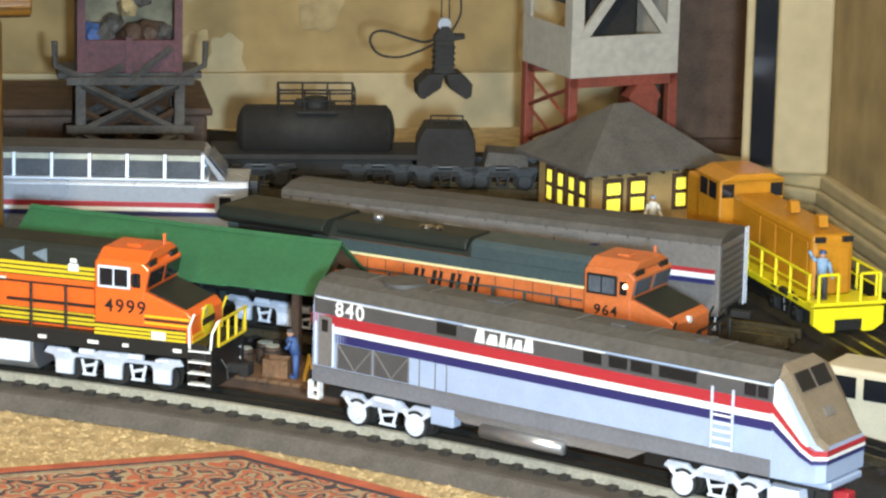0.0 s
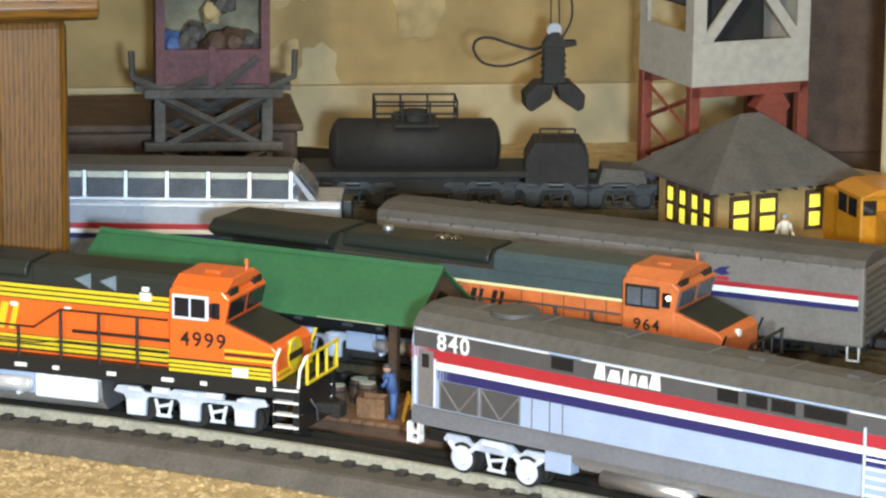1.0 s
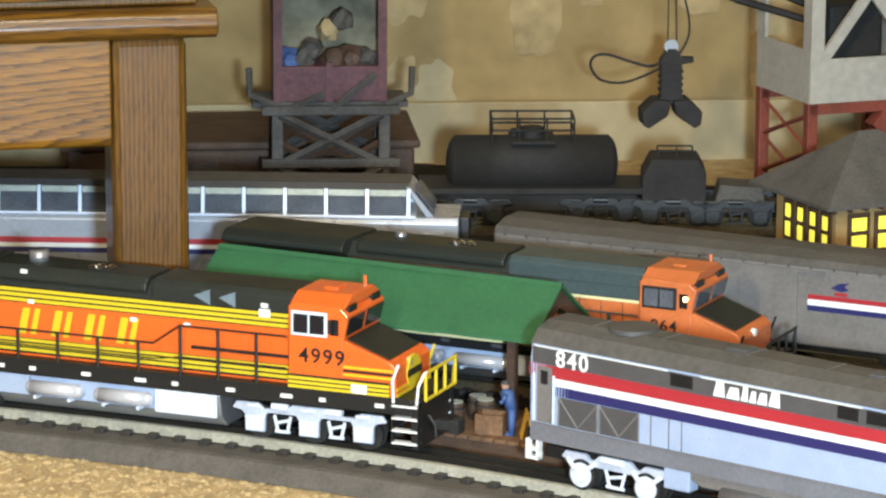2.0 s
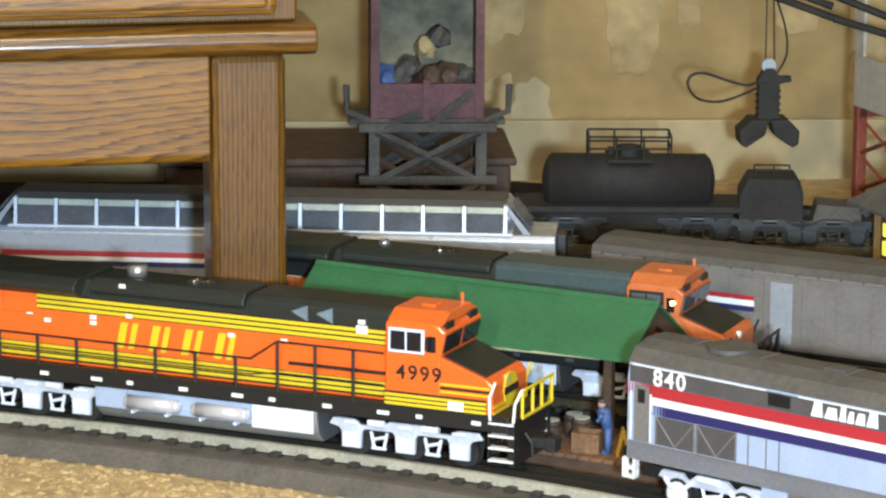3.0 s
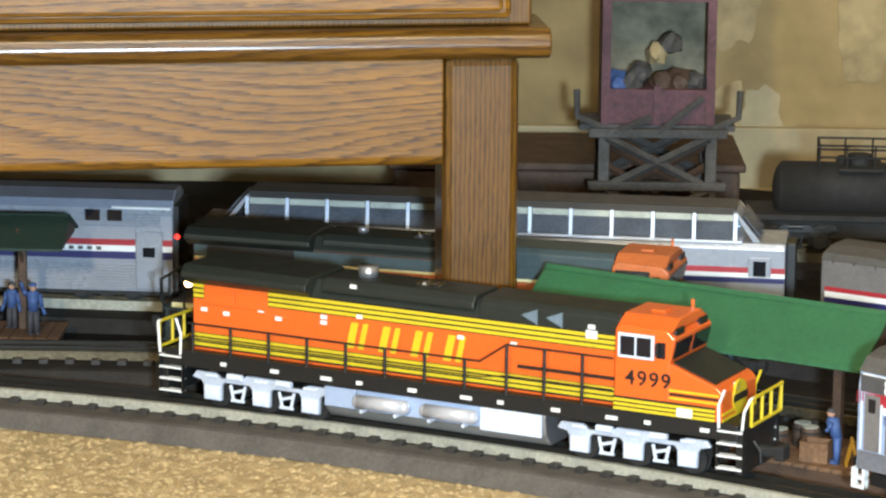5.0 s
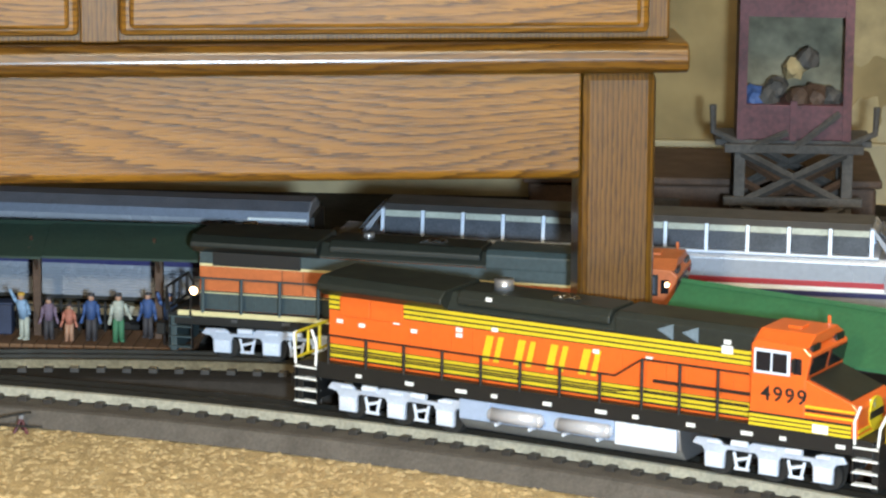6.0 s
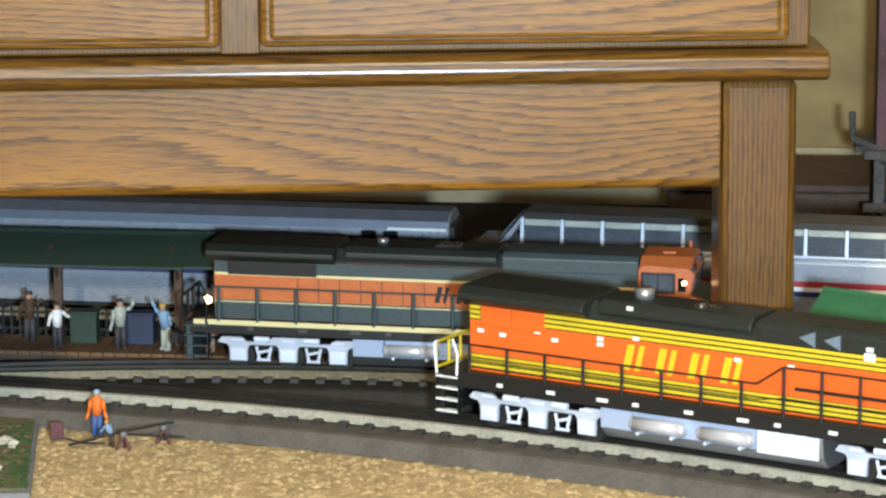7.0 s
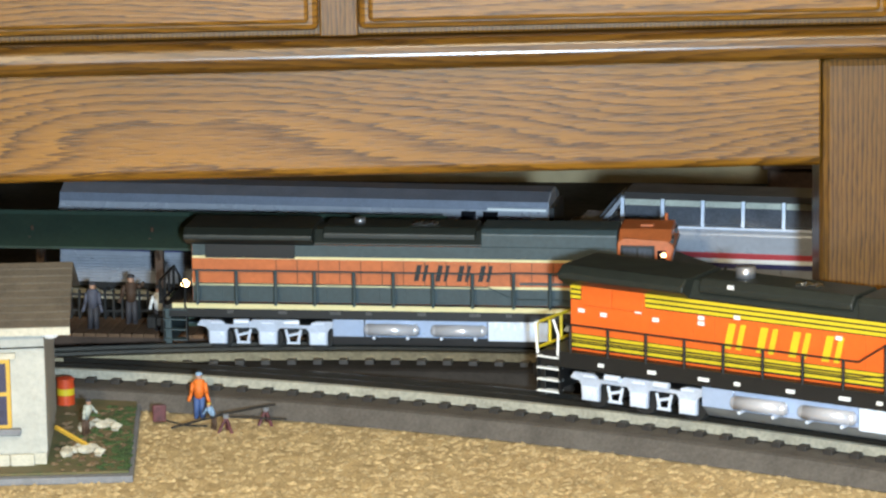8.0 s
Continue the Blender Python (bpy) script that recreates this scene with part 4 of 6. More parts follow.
def dome_car():
    m = pose(-0.002, 2.845, RAIL_TOP, 0, 0, -7.5)
    car = thing("dome_car", m, "silver full-length dome car with red and blue stripes", "railcar")
    car.scale = (1, 1, 0.91)
    H = 0.236
    part("body", prism([(-0.031, 0.012), (-0.031, 0.070), (-0.0285, 0.0745), (0.0285, 0.0745), (0.031, 0.070), (0.031, 0.012)], -H, H, "x", bevel=0.001), COACH, car)
    y = -0.0312
    part("red_stripe", boxes((-H, H, y - 0.0004, y + 0.0006, 0.0485, 0.0535)), RED, car)
    part("white_stripe", boxes((-H, H, y - 0.0004, y + 0.0006, 0.0445, 0.0485)), WHITE, car)
    part("blue_stripe", boxes((-H, H, y - 0.0004, y + 0.0006, 0.0400, 0.0445)), BLUE, car)
    for x in (-0.222, 0.210):
        f = part("door_window_frame", boxes((x - 0.003, x + 0.015, y - 0.0012, y, 0.0455, 0.0625), bevel=0.0008), COACH, car)
        part("pane", boxes((x + 0.001, x + 0.011, y - 0.0018, y - 0.0010, 0.0460, 0.0595)), GLASS, f)
    n = 12
    x0, x1 = -0.196, 0.196
    dome = part("dome_roof", prism([(-0.0270, 0.0985), (-0.020, 0.1030), (0.020, 0.1030), (0.0270, 0.0985), (0.0255, 0.0975), (-0.0255, 0.0975)], x0, x1, "x", bevel=0.0006), DARKGREY, car)
    part("seat_block", boxes((x0 + 0.004, x1 - 0.004, -0.021, 0.021, 0.0745, 0.0850), bevel=0.002), DARKCLOTH, car)
    w = (x1 - x0) / n
    for k in range(n + 1):
        x = x0 + k * w
        part("window_post", prism([(-0.0300, 0.0745), (-0.0275, 0.0990), (-0.0258, 0.0990), (-0.0280, 0.0745)], x - 0.0014, x + 0.0014, "x"), SILVER, car)
        part("window_post", prism([(0.0300, 0.0745), (0.0275, 0.0990), (0.0258, 0.0990), (0.0280, 0.0745)], x - 0.0014, x + 0.0014, "x"), SILVER, car)
        if k < n:
            part("upper_pane", prism([(-0.0275, 0.0930), (-0.0268, 0.0982), (-0.0258, 0.0982), (-0.0265, 0.0930)], x + 0.002, x + w - 0.002, "x"), PALE, car, "pale blind behind the dome glass")
            part("lower_pane", prism([(-0.0288, 0.0772), (-0.0276, 0.0928), (-0.0270, 0.0928), (-0.0282, 0.0772)], x + 0.002, x + w - 0.002, "x"), PALEGLASS, car, "dark glass of the dome")
    part("window_ledge", boxes((x0 - 0.006, x1 + 0.006, -0.0312, 0.0312, 0.0738, 0.0762), bevel=0.0006), SILVER, car)
    for s in (1, -1):
        e = x1 if s > 0 else x0
        part("dome_end", prism([(e + s * 0.0200, 0.0748), (e + s * 0.0010, 0.1005), (e - s * 0.002, 0.1005), (e + s * 0.0140, 0.0748)], -0.026, 0.026), COACH, car)
        b = bmesh.new()
        for q in (-0.0165, 0.0, 0.0165):
            prism([(e + s * 0.0190, 0.0790), (e + s * 0.0055, 0.0970), (e + s * 0.0068, 0.0978), (e + s * 0.0203, 0.0798)], q - 0.0065, q + 0.0065, "y", b)
        part("dome_end_window", b, PALEGLASS, car)
        part("diaphragm", boxes((min(s * H, s * (H + 0.008)), max(s * H, s * (H + 0.008)), -0.014, 0.014, 0.014, 0.072), bevel=0.001), BLACK, car)
    part("underframe", boxes((-H, H, -0.026, 0.026, 0.008, 0.0125)), BLACK, car)
    car_trucks(car, (-0.175, 0.175))


def coach():
    m = pose(-0.462, 2.893, RAIL_TOP, 0, 0, -4.5)
    car = thing("coach", m, "fluted stainless passenger coach with a red marker lamp", "railcar")
    H = 0.205
    part("body", prism([(-0.031, 0.010), (-0.0318, 0.050), (-0.031, 0.072), (-0.026, 0.084), (-0.012, 0.0900), (0.012, 0.0900), (0.026, 0.084), (0.031, 0.072), (0.0318, 0.050), (0.031, 0.010)], -H, H, "x", bevel=0.0006), COACH, car)
    y = -0.0322
    for k in range(9):
        z = 0.0130 + k * 0.0024
        part("flute", rod((-H, y, z), (H - 0.030, y, z), 0.0008), COACH, car)
    for k in range(5):
        z = 0.0640 + k * 0.0022
        part("flute", rod((-H, y + 0.0008, z), (H - 0.010, y + 0.0008, z), 0.0007), COACH, car)
    part("red_stripe", boxes((-H, H, y - 0.0006, y + 0.0008, 0.0480, 0.0530)), RED, car)
    part("white_stripe", boxes((-H, H, y - 0.0006, y + 0.0008, 0.0430, 0.0480)), WHITE, car)
    part("blue_stripe", boxes((-H, H, y - 0.0006, y + 0.0008, 0.0370, 0.0430)), BLUE, car)
    b = bmesh.new()
    for k in range(9):
        bmesh.ops.create_cube(b, size=1, matrix=Matrix.Translation((0.085 + k * 0.0075, y - 0.0008, 0.0455)) @ Matrix.Diagonal((0.0042, 0.0005, 0.0028, 1)))
    part("painted_name", b, DARKGREY, car)
    d = part("vestibule_door", boxes((H - 0.030, H - 0.008, y - 0.0015, y, 0.0120, 0.0600), bevel=0.0012), COACH, car)
    part("pane", boxes((H - 0.024, H - 0.014, y - 0.0020, y - 0.0013, 0.0390, 0.0470)), GLASS, d)
    for x in (H - 0.043, H - 0.061):
        part("window", boxes((x - 0.010, x + 0.002, y - 0.0008, y + 0.0010, 0.0680, 0.0770)), GLASS, car)
    part("roof", prism([(-0.0290, 0.0765), (-0.0265, 0.0845), (-0.012, 0.0906), (0.012, 0.0906), (0.0265, 0.0845), (0.0290, 0.0765)], -H, H - 0.001, "x"), COACHROOF, car)
    part("roof_edge", boxes((H - 0.050, H - 0.002, -0.0306, -0.0275, 0.0775, 0.0795)), WHITE, car)
    part("marker_lamp", ball(bmesh.new(), (H + 0.003, -0.0265, 0.0550), 0.0022), MARKER, car, "small glowing red lamp")
    part("end_plate", boxes((H, H + 0.004, -0.026, 0.026, 0.012, 0.080)), BLACK, car)
    part("underframe", boxes((-H, H, -0.026, 0.026, 0.006, 0.0105)), BLACK, car)
    car_trucks(car, (-0.150, 0.150))


def mail_car():
    m = pose(0.433, 2.632, RAIL_TOP, 0, 0, -32.0)
    car = thing("mail_car", m, "dusty grey mail car with a red, white and blue stripe", "railcar")
    H = 0.198
    car.scale = (1, 1, 0.90)
    part("body", boxes((-H, H, -0.031, 0.031, 0.0140, 0.0800), bevel=0.0015), GREY, car)
    part("roof", prism([(-0.0315, 0.0800), (-0.028, 0.0860), (-0.012, 0.0905), (0.012, 0.0905), (0.028, 0.0860), (0.0315, 0.0800)], -H, H, "x", bevel=0.001), ROOFGREY, car)
    y = -0.0312
    for x0, x1 in ((-H + 0.004, -0.060), (0.062, H - 0.004)):
        part("red_stripe", boxes((x0, x1, y - 0.0004, y + 0.0006, 0.0535, 0.0575)), RED, car)
        part("white_stripe", boxes((x0, x1, y - 0.0004, y + 0.0006, 0.0485, 0.0535)), WHITE, car)
        part("blue_stripe", boxes((x0, x1, y - 0.0004, y + 0.0006, 0.0440, 0.0485)), BLUE, car)
    door = part("plug_door", boxes((-0.052, 0.054, y - 0.0018, y, 0.0170, 0.0760), bevel=0.0008), GREY, car)
    # leftmost panel takes the pale stainless colour to paint in a bright reflection
    for a in (-0.046, -0.020, 0.008, 0.036):
        part("door_panel", boxes((a, a + 0.018, y - 0.0026, y - 0.0017, 0.0200, 0.0720), bevel=0.0005), COACH if a < -0.03 else GREY, door)
    part("door_rail", boxes((-0.075, 0.075, y - 0.0022, y, 0.0755, 0.0775)), GREY, car)
    b = bmesh.new()
    for k in range(22):
        bmesh.ops.create_cube(b, size=1, matrix=Matrix.Translation((-H + 0.010 + k * 0.018, y, 0.0795)) @ Matrix.Diagonal((0.0012, 0.0020, 0.0020, 1)))
    part("rivet_row", b, ROOFGREY, car)
    part("eagle_mark", prism([(0.080, 0.0645), (0.0865, 0.0690), (0.0945, 0.0700), (0.0905, 0.0668), (0.0940, 0.0640), (0.0880, 0.0622)], y - 0.0006, y), BLUE, car)
    part("mark_panel", boxes((0.083, 0.093, y - 0.0005, y, 0.0585, 0.0612)), RED, car)
    b = bmesh.new()
    for k in range(9):
        bmesh.ops.create_cube(b, size=1, matrix=Matrix.Translation((H, 0, 0.0210 + k * 0.0065)) @ Matrix.Diagonal((0.0022, 0.058, 0.0025, 1)))
    part("end_rib", b, ROOFGREY, car)
    part("end_ladder", rods([((H + 0.002, 0.024, 0.014), (H + 0.002, 0.024, 0.086)), ((H + 0.002, 0.030, 0.014), (H + 0.002, 0.030, 0.086))] + [((H + 0.002, 0.024, 0.018 + 0.008 * k), (H + 0.002, 0.030, 0.018 + 0.008 * k)) for k in range(9)], 0.0007), SILVER, car)
    part("corner_step", boxes((H - 0.012, H - 0.002, -0.0315, -0.0295, 0.0020, 0.0035), (H - 0.012, H - 0.0108, -0.0315, -0.0295, 0.0020, 0.0140), (H - 0.0032, H - 0.002, -0.0315, -0.0295, 0.0020, 0.0140)), SILVER, car)
    part("coupler", boxes((H, H + 0.018, -0.004, 0.004, 0.008, 0.015), bevel=0.001), IRON, car)
    part("underframe", boxes((-H, H, -0.024, 0.024, 0.009, 0.0142)), BLACK, car)
    car_trucks(car, (-0.145, 0.145))


dome_car()
coach()
mail_car()
rear_bed = structure("roadbed", boxes((-0.75, 0.25, -0.05, 0.05, 0.001, 0.0135)), DARKBED, "dark rear track bed under the coaches")
rear_bed.matrix_world = pose(0.0, 2.846, 0, 0, 0, -6.0)
for dy in (-0.0165, 0.0, 0.0165):
    part("rail", boxes((-0.75, 0.25, dy - 0.002, dy + 0.002, 0.0136, 0.0215)), RAIL if dy < 0 else OLDRAIL, rear_bed)
rear_bed2 = structure("roadbed", boxes((-0.24, 0.25, -0.05, 0.05, 0.001, 0.0130)), DARKBED, "dark rear track bed under the mail car")
rear_bed2.matrix_world = pose(0.437, 2.632, 0, 0, 0, -32.0)
for dy in (-0.0165, 0.0, 0.0165):
    part("rail", boxes((-0.20, 0.25, dy - 0.002, dy + 0.002, 0.0131, 0.0215)), OLDRAIL, rear_bed2)


def yellow_switcher():
    """Amber hood switcher with a lemon pilot and railings, its hood end to the viewer."""
    m = pose(0.690, 2.492, RAIL_TOP, 0, 0, -80)
    lo = thing("yellow_switcher", m, "amber yellow switcher locomotive with lemon railings and pilot", "locomotive")
    L = -0.33
    part("frame", boxes((L, -0.006, -0.030, 0.030, 0.0180, 0.0240), bevel=0.001), LEMON, lo)
    part("pilot", prism([(-0.031, 0.0225), (-0.031, 0.0080), (-0.022, 0.0020), (-0.012, 0.0020), (-0.012, 0.0125), (0.012, 0.0125), (0.012, 0.0020), (0.022, 0.0020), (0.031, 0.0080), (0.031, 0.0225)], -0.006, 0.002, "x", bevel=0.0008), LEMON, lo)
    part("pilot_panel", boxes((-0.0055, 0.001, -0.012, 0.012, 0.0035, 0.0175)), BLACK, lo)
    part("end_step", boxes((-0.012, 0.004, -0.032, 0.032, 0.0245, 0.0275), bevel=0.0006), LEMON, lo)
    hood = part("hood", boxes((-0.205, -0.034, -0.0185, 0.0185, 0.0240, 0.0750), bevel=0.004), ENGINE_YELLOW, lo)
    part("hood_end_door", boxes((-0.0345, -0.0325, -0.014, 0.014, 0.0260, 0.0640), bevel=0.0008), ENGINE_YELLOW, hood)
    for q in (-0.012, 0.012):
        part("number_board", boxes((-0.0345, -0.0318, q - 0.0045, q + 0.0045, 0.0690, 0.0735)), BLACK, hood)
    for x in (-0.060, -0.118):
        part("bell_cover", prism([(x - 0.006, 0.0768), (x - 0.004, 0.0860), (x + 0.003, 0.0860), (x + 0.006, 0.0768)], -0.004, 0.004), ENGINE_YELLOW, hood)
    for k in range(4):
        part("hood_door", boxes((-0.170 + k * 0.033, -0.142 + k * 0.033, -0.0192, -0.0184, 0.0300, 0.0680), bevel=0.0004), ENGINE_YELLOW, hood)
    cab = part("cab", boxes((-0.255, -0.206, -0.0300, 0.0300, 0.0240, 0.0860), bevel=0.002), ENGINE_YELLOW, lo)
    part("cab_roof", prism([(-0.0315, 0.0855), (-0.016, 0.0915), (0.016, 0.0915), (0.0315, 0.0855)], -0.259, -0.202, "x", bevel=0.001), ENGINE_YELLOW, cab)
    for q in (-0.0225, 0.0225):
        part("end_window", boxes((-0.2065, -0.2050, q - 0.0055, q + 0.0055, 0.0710, 0.0825)), GLASS, cab)
    for a in (-0.249, -0.229):
        part("side_window", boxes((a, a + 0.016, -0.0306, -0.0298, 0.0680, 0.0825)), GLASS, cab)
    part("long_hood", boxes((L + 0.02, -0.256, -0.0185, 0.0185, 0.0240, 0.0740), bevel=0.003), ENGINE_YELLOW, lo)
    part("fuel_tank", boxes((-0.17, -0.10, -0.022, 0.022, 0.005, 0.018), bevel=0.001), BLACK, lo)
    for q in (-1, 1):
        y = q * 0.0300
        for x in (-0.170, -0.140, -0.110, -0.080, -0.050, -0.012):
            part("railing_post", rod((x, y, 0.024), (x, y, 0.0480), 0.0014), LEMON, lo)
        part("handrail", chain([(-0.180, y, 0.0480), (-0.010, y, 0.0480)], 0.0013), LEMON, lo)
        part("handrail", chain([(-0.180, y, 0.0360), (-0.010, y, 0.0360)], 0.0009), LEMON, lo)
        for u in (0.010, 0.027):
            part("end_post", rod((0.001, q * u, 0.027), (0.001, q * u, 0.0500), 0.0015), LEMON, lo)
        part("end_handrail", chain([(0.001, q * 0.010, 0.0500), (0.001, q * 0.027, 0.0500)], 0.0014), LEMON, lo)
    truck_set(lo, -0.060, axles=2, pitch=0.045, frame_mat=BLACK)
    truck_set(lo, -0.260, axles=2, pitch=0.045, frame_mat=BLACK)


yellow_switcher()
side_bed = structure("roadbed", boxes((-0.5, 0.5, -0.05, 0.05, 0.001, 0.0125)), DARKBED, "dark side track bed")
side_bed.matrix_world = pose(0.704, 2.413, 0, 0, 0, -80)
for dy in (-0.0165, 0.0, 0.0165):
    part("rail", boxes((-0.5, 0.5, dy - 0.002, dy + 0.002, 0.0126, 0.0215)), OLDRAIL, side_bed)


def tank_car():
    car = thing("tank_car", pose(0.322, 3.115, RAIL_TOP - 0.003, 0, 0, -3), "black tank car with a railed platform on top", "railcar")
    t = rod((-0.068, 0, 0.0520), (0.068, 0, 0.0520), 0.0245, sides=32)
    for s in (1, -1):
        ball(t, (s * 0.066, 0, 0.0520), 0.0243, 0.42, 1, 1, 32, 12)
    smooth(part("tank", t, IRON, car))
    part("tank_band", boxes((-0.020, 0.020, -0.0252, 0.0252, 0.0720, 0.0750), bevel=0.001), IRON, car)
    part("dome", rod((0, 0, 0.0740), (0, 0, 0.0840), 0.0105, sides=20), IRON, car)
    part("safety_valve", rod((-0.016, 0, 0.0740), (-0.016, 0, 0.0825), 0.003), IRON, car)
    lines = []
    for z in (0.0840, 0.0945):
        lines += [((-0.036, -0.020, z), (0.036, -0.020, z)), ((-0.036, 0.020, z), (0.036, 0.020, z)), ((-0.036, -0.020, z), (-0.036, 0.020, z)), ((0.036, -0.020, z), (0.036, 0.020, z))]
    for line in lines:
        part("platform_rail", rods([line], 0.0010), IRON, car)
    for x in (-0.036, -0.012, 0.012, 0.036):
        for y in (-0.020, 0.020):
            part("platform_post", rod((x, y, 0.0700), (x, y, 0.0945), 0.0009), IRON, car)
    part("frame", boxes((-0.100, 0.100, -0.032, 0.032, 0.0290, 0.0345), (-0.092, 0.092, -0.022, 0.022, 0.012, 0.0290), bevel=0.001), IRON, car)
    car_trucks(car, (-0.055, 0.060))
    small = thing("tender_car", pose(0.446, 3.10, RAIL_TOP - 0.003, 0, 0, -6), "small black slope-sided work car with a roof rail", "railcar")
    part("body", prism([(-0.028, 0.020), (-0.028, 0.0450), (-0.020, 0.0600), (0.021, 0.0600), (0.028, 0.0480), (0.028, 0.020)], -0.024, 0.024, bevel=0.001), IRON, small)
    part("roof_rail", rods([((-0.014, -0.012, 0.0660), (0.017, -0.012, 0.0660)), ((-0.014, 0.012, 0.0660), (0.017, 0.012, 0.0660)), ((-0.014, -0.012, 0.0600), (-0.014, -0.012, 0.0660)), ((0.017, -0.012, 0.0600), (0.017, -0.012, 0.0660)), ((0.002, -0.012, 0.0600), (0.002, -0.012, 0.0690)), ((-0.014, 0.012, 0.0600), (-0.014, 0.012, 0.0660)), ((0.017, 0.012, 0.0600), (0.017, 0.012, 0.0660))], 0.0009), IRON, small)
    part("deck", boxes((-0.030, 0.085, -0.024, 0.024, 0.0130, 0.0205), bevel=0.001), IRON, small)
    part("crate", prism([(0.036, 0.0205), (0.040, 0.0370), (0.078, 0.0350), (0.080, 0.0205)], -0.020, 0.018, bevel=0.0008), OLDGREY, small)
    car_trucks(small, (0.0, 0.055))


tank_car()
far_bed = structure("roadbed", boxes((-0.6, 0.9, -0.05, 0.05, 0.001, 0.0130)), DARKBED, "dark far track bed")
far_bed.matrix_world = pose(0.3, 3.11, -0.003, 0, 0, -4)
for dy in (-0.0165, 0.0, 0.0165):
    part("rail", boxes((-0.6, 0.9, dy - 0.002, dy + 0.002, 0.0131, 0.0215)), OLDRAIL, far_bed)


# ---- buildings ----
def depot():
    d = thing("depot", pose(0.598, 2.995, 0, 0, 0, 20), "tan toy station with a slate hip roof and lit yellow windows", "station")
    X, Y = 0.060, 0.050
    part("wall", boxes((-X, X, -Y, Y, 0.0, 0.0700), bevel=0.001), TANWALL, d)
    bm = bmesh.new()
    ex, ey, z0, z1 = 0.078, 0.0665, 0.0690, 0.1190
    base = [bm.verts.new(v) for v in ((-ex, -ey, z0), (ex, -ey, z0), (ex, ey, z0), (-ex, ey, z0))]
    low = [bm.verts.new((v.co.x, v.co.y, z0 - 0.003)) for v in base]
    ridge = [bm.verts.new((-0.010, 0, z1)), bm.verts.new((0.010, 0, z1))]
    for f in ((base[0], base[1], ridge[1], ridge[0]), (base[1], base[2], ridge[1]), (base[2], base[3], ridge[0], ridge[1]), (base[3], base[0], ridge[0])):
        bm.faces.new(f)
    for k in range(4):
        bm.faces.new((low[k], low[(k + 1) % 4], base[(k + 1) % 4], base[k]))
    bm.faces.new(low[::-1])
    bmesh.ops.recalc_face_normals(bm, faces=bm.faces[:])
    roof = part("roof", bm, SLATE, d)
    for k in range(10):
        x = -0.070 + k * 0.0155
        part("rafter", boxes((x, x + 0.002, -ey + 0.002, -Y, 0.0630, 0.0660)), BROWN, roof)

    def window(x0, x1, z0, z1, face):
        if face == "front":
            w = part("window", boxes((x0, x1, -Y - 0.002, -Y + 0.001, z0, z1)), BROWN, d)
            zm = (z0 + z1) / 2
            for a, b in ((z0 + 0.003, zm - 0.002), (zm + 0.002, z1 - 0.004)):
                part("pane", boxes((x0 + 0.0035, x1 - 0.0035, -Y - 0.0028, -Y - 0.0018, a, b)), LITWIN, w)
        else:
            w = part("window", boxes((-X - 0.002, -X + 0.001, x0, x1, z0, z1)), BROWN, d)
            zm = (z0 + z1) / 2
            for a, b in ((z0 + 0.003, zm - 0.002), (zm + 0.002, z1 - 0.004)):
                part("pane", boxes((-X - 0.0028, -X - 0.0018, x0 + 0.0045, x1 - 0.0045, a, b)), LITWIN, w)
    for a, b in ((-0.049, -0.028), (-0.023, -0.002), (0.026, 0.043)):
        window(a, b, 0.0250, 0.0590, "front")
    for k in range(4):
        window(-0.044 + k * 0.0205, -0.0275 + k * 0.0205, 0.0240, 0.0590, "side")
    part("corner_board", boxes((-X - 0.001, -X + 0.004, -Y - 0.001, -Y + 0.004, 0.0, 0.068)), TANWALL, d)
    part("platform", boxes((-0.085, 0.090, -0.085, 0.06, 0.0, 0.014), bevel=0.001), PLANK, d)


depot()


def shelter(m, roof_mat, half, label, zr=0.102, ze=0.0705):
    """Open platform shelter: gabled roof on a line of posts with brackets."""
    s = thing("platform_shelter", m, label, "shelter")
    e = 0.046
    for a, b in ((-half, half * 0.45), (half * 0.452, half)):
        t = 0.0 if a < 0 else 0.0008
        part("roof", prism([(-e, ze + t), (0, zr + t), (e, ze + t), (e, ze + t - 0.002), (0, zr + t - 0.0022), (-e, ze + t - 0.002)], a, b, "x"), roof_mat, s)
    part("ridge_cap", prism([(-0.003, zr - 0.001), (0, zr + 0.0018), (0.003, zr - 0.001)], -half, half, "x"), roof_mat, s)
    for x in (-half + 0.002, half - 0.0045):
        part("gable", prism([(-e + 0.004, ze), (0, zr - 0.003), (e - 0.004, ze), (0.030, ze), (0, zr - 0.016), (-0.030, ze)], x, x + 0.0025, "x"), BROWN, s)
        part("gable_tie", boxes((x, x + 0.0025, -e + 0.008, e - 0.008, ze - 0.002, ze + 0.0015)), BROWN, s)
    n = max(2, int(half * 2 / 0.085))
    for k in range(n):
        x = -half + 0.022 + k * (2 * half - 0.06) / (n - 1)
        p = part("post", boxes((x - 0.0032, x + 0.0032, -0.0032, 0.0032, 0.0, zr - 0.010), bevel=0.0005), BROWN, s)
        part("bracket", rods([((x, 0, 0.056), (x, -0.026, ze + 0.012)), ((x, 0, 0.056), (x, 0.026, ze + 0.012)), ((x, -0.034, ze + 0.004), (x, 0.034, ze + 0.004))], 0.0014), BROWN, p)
    return s


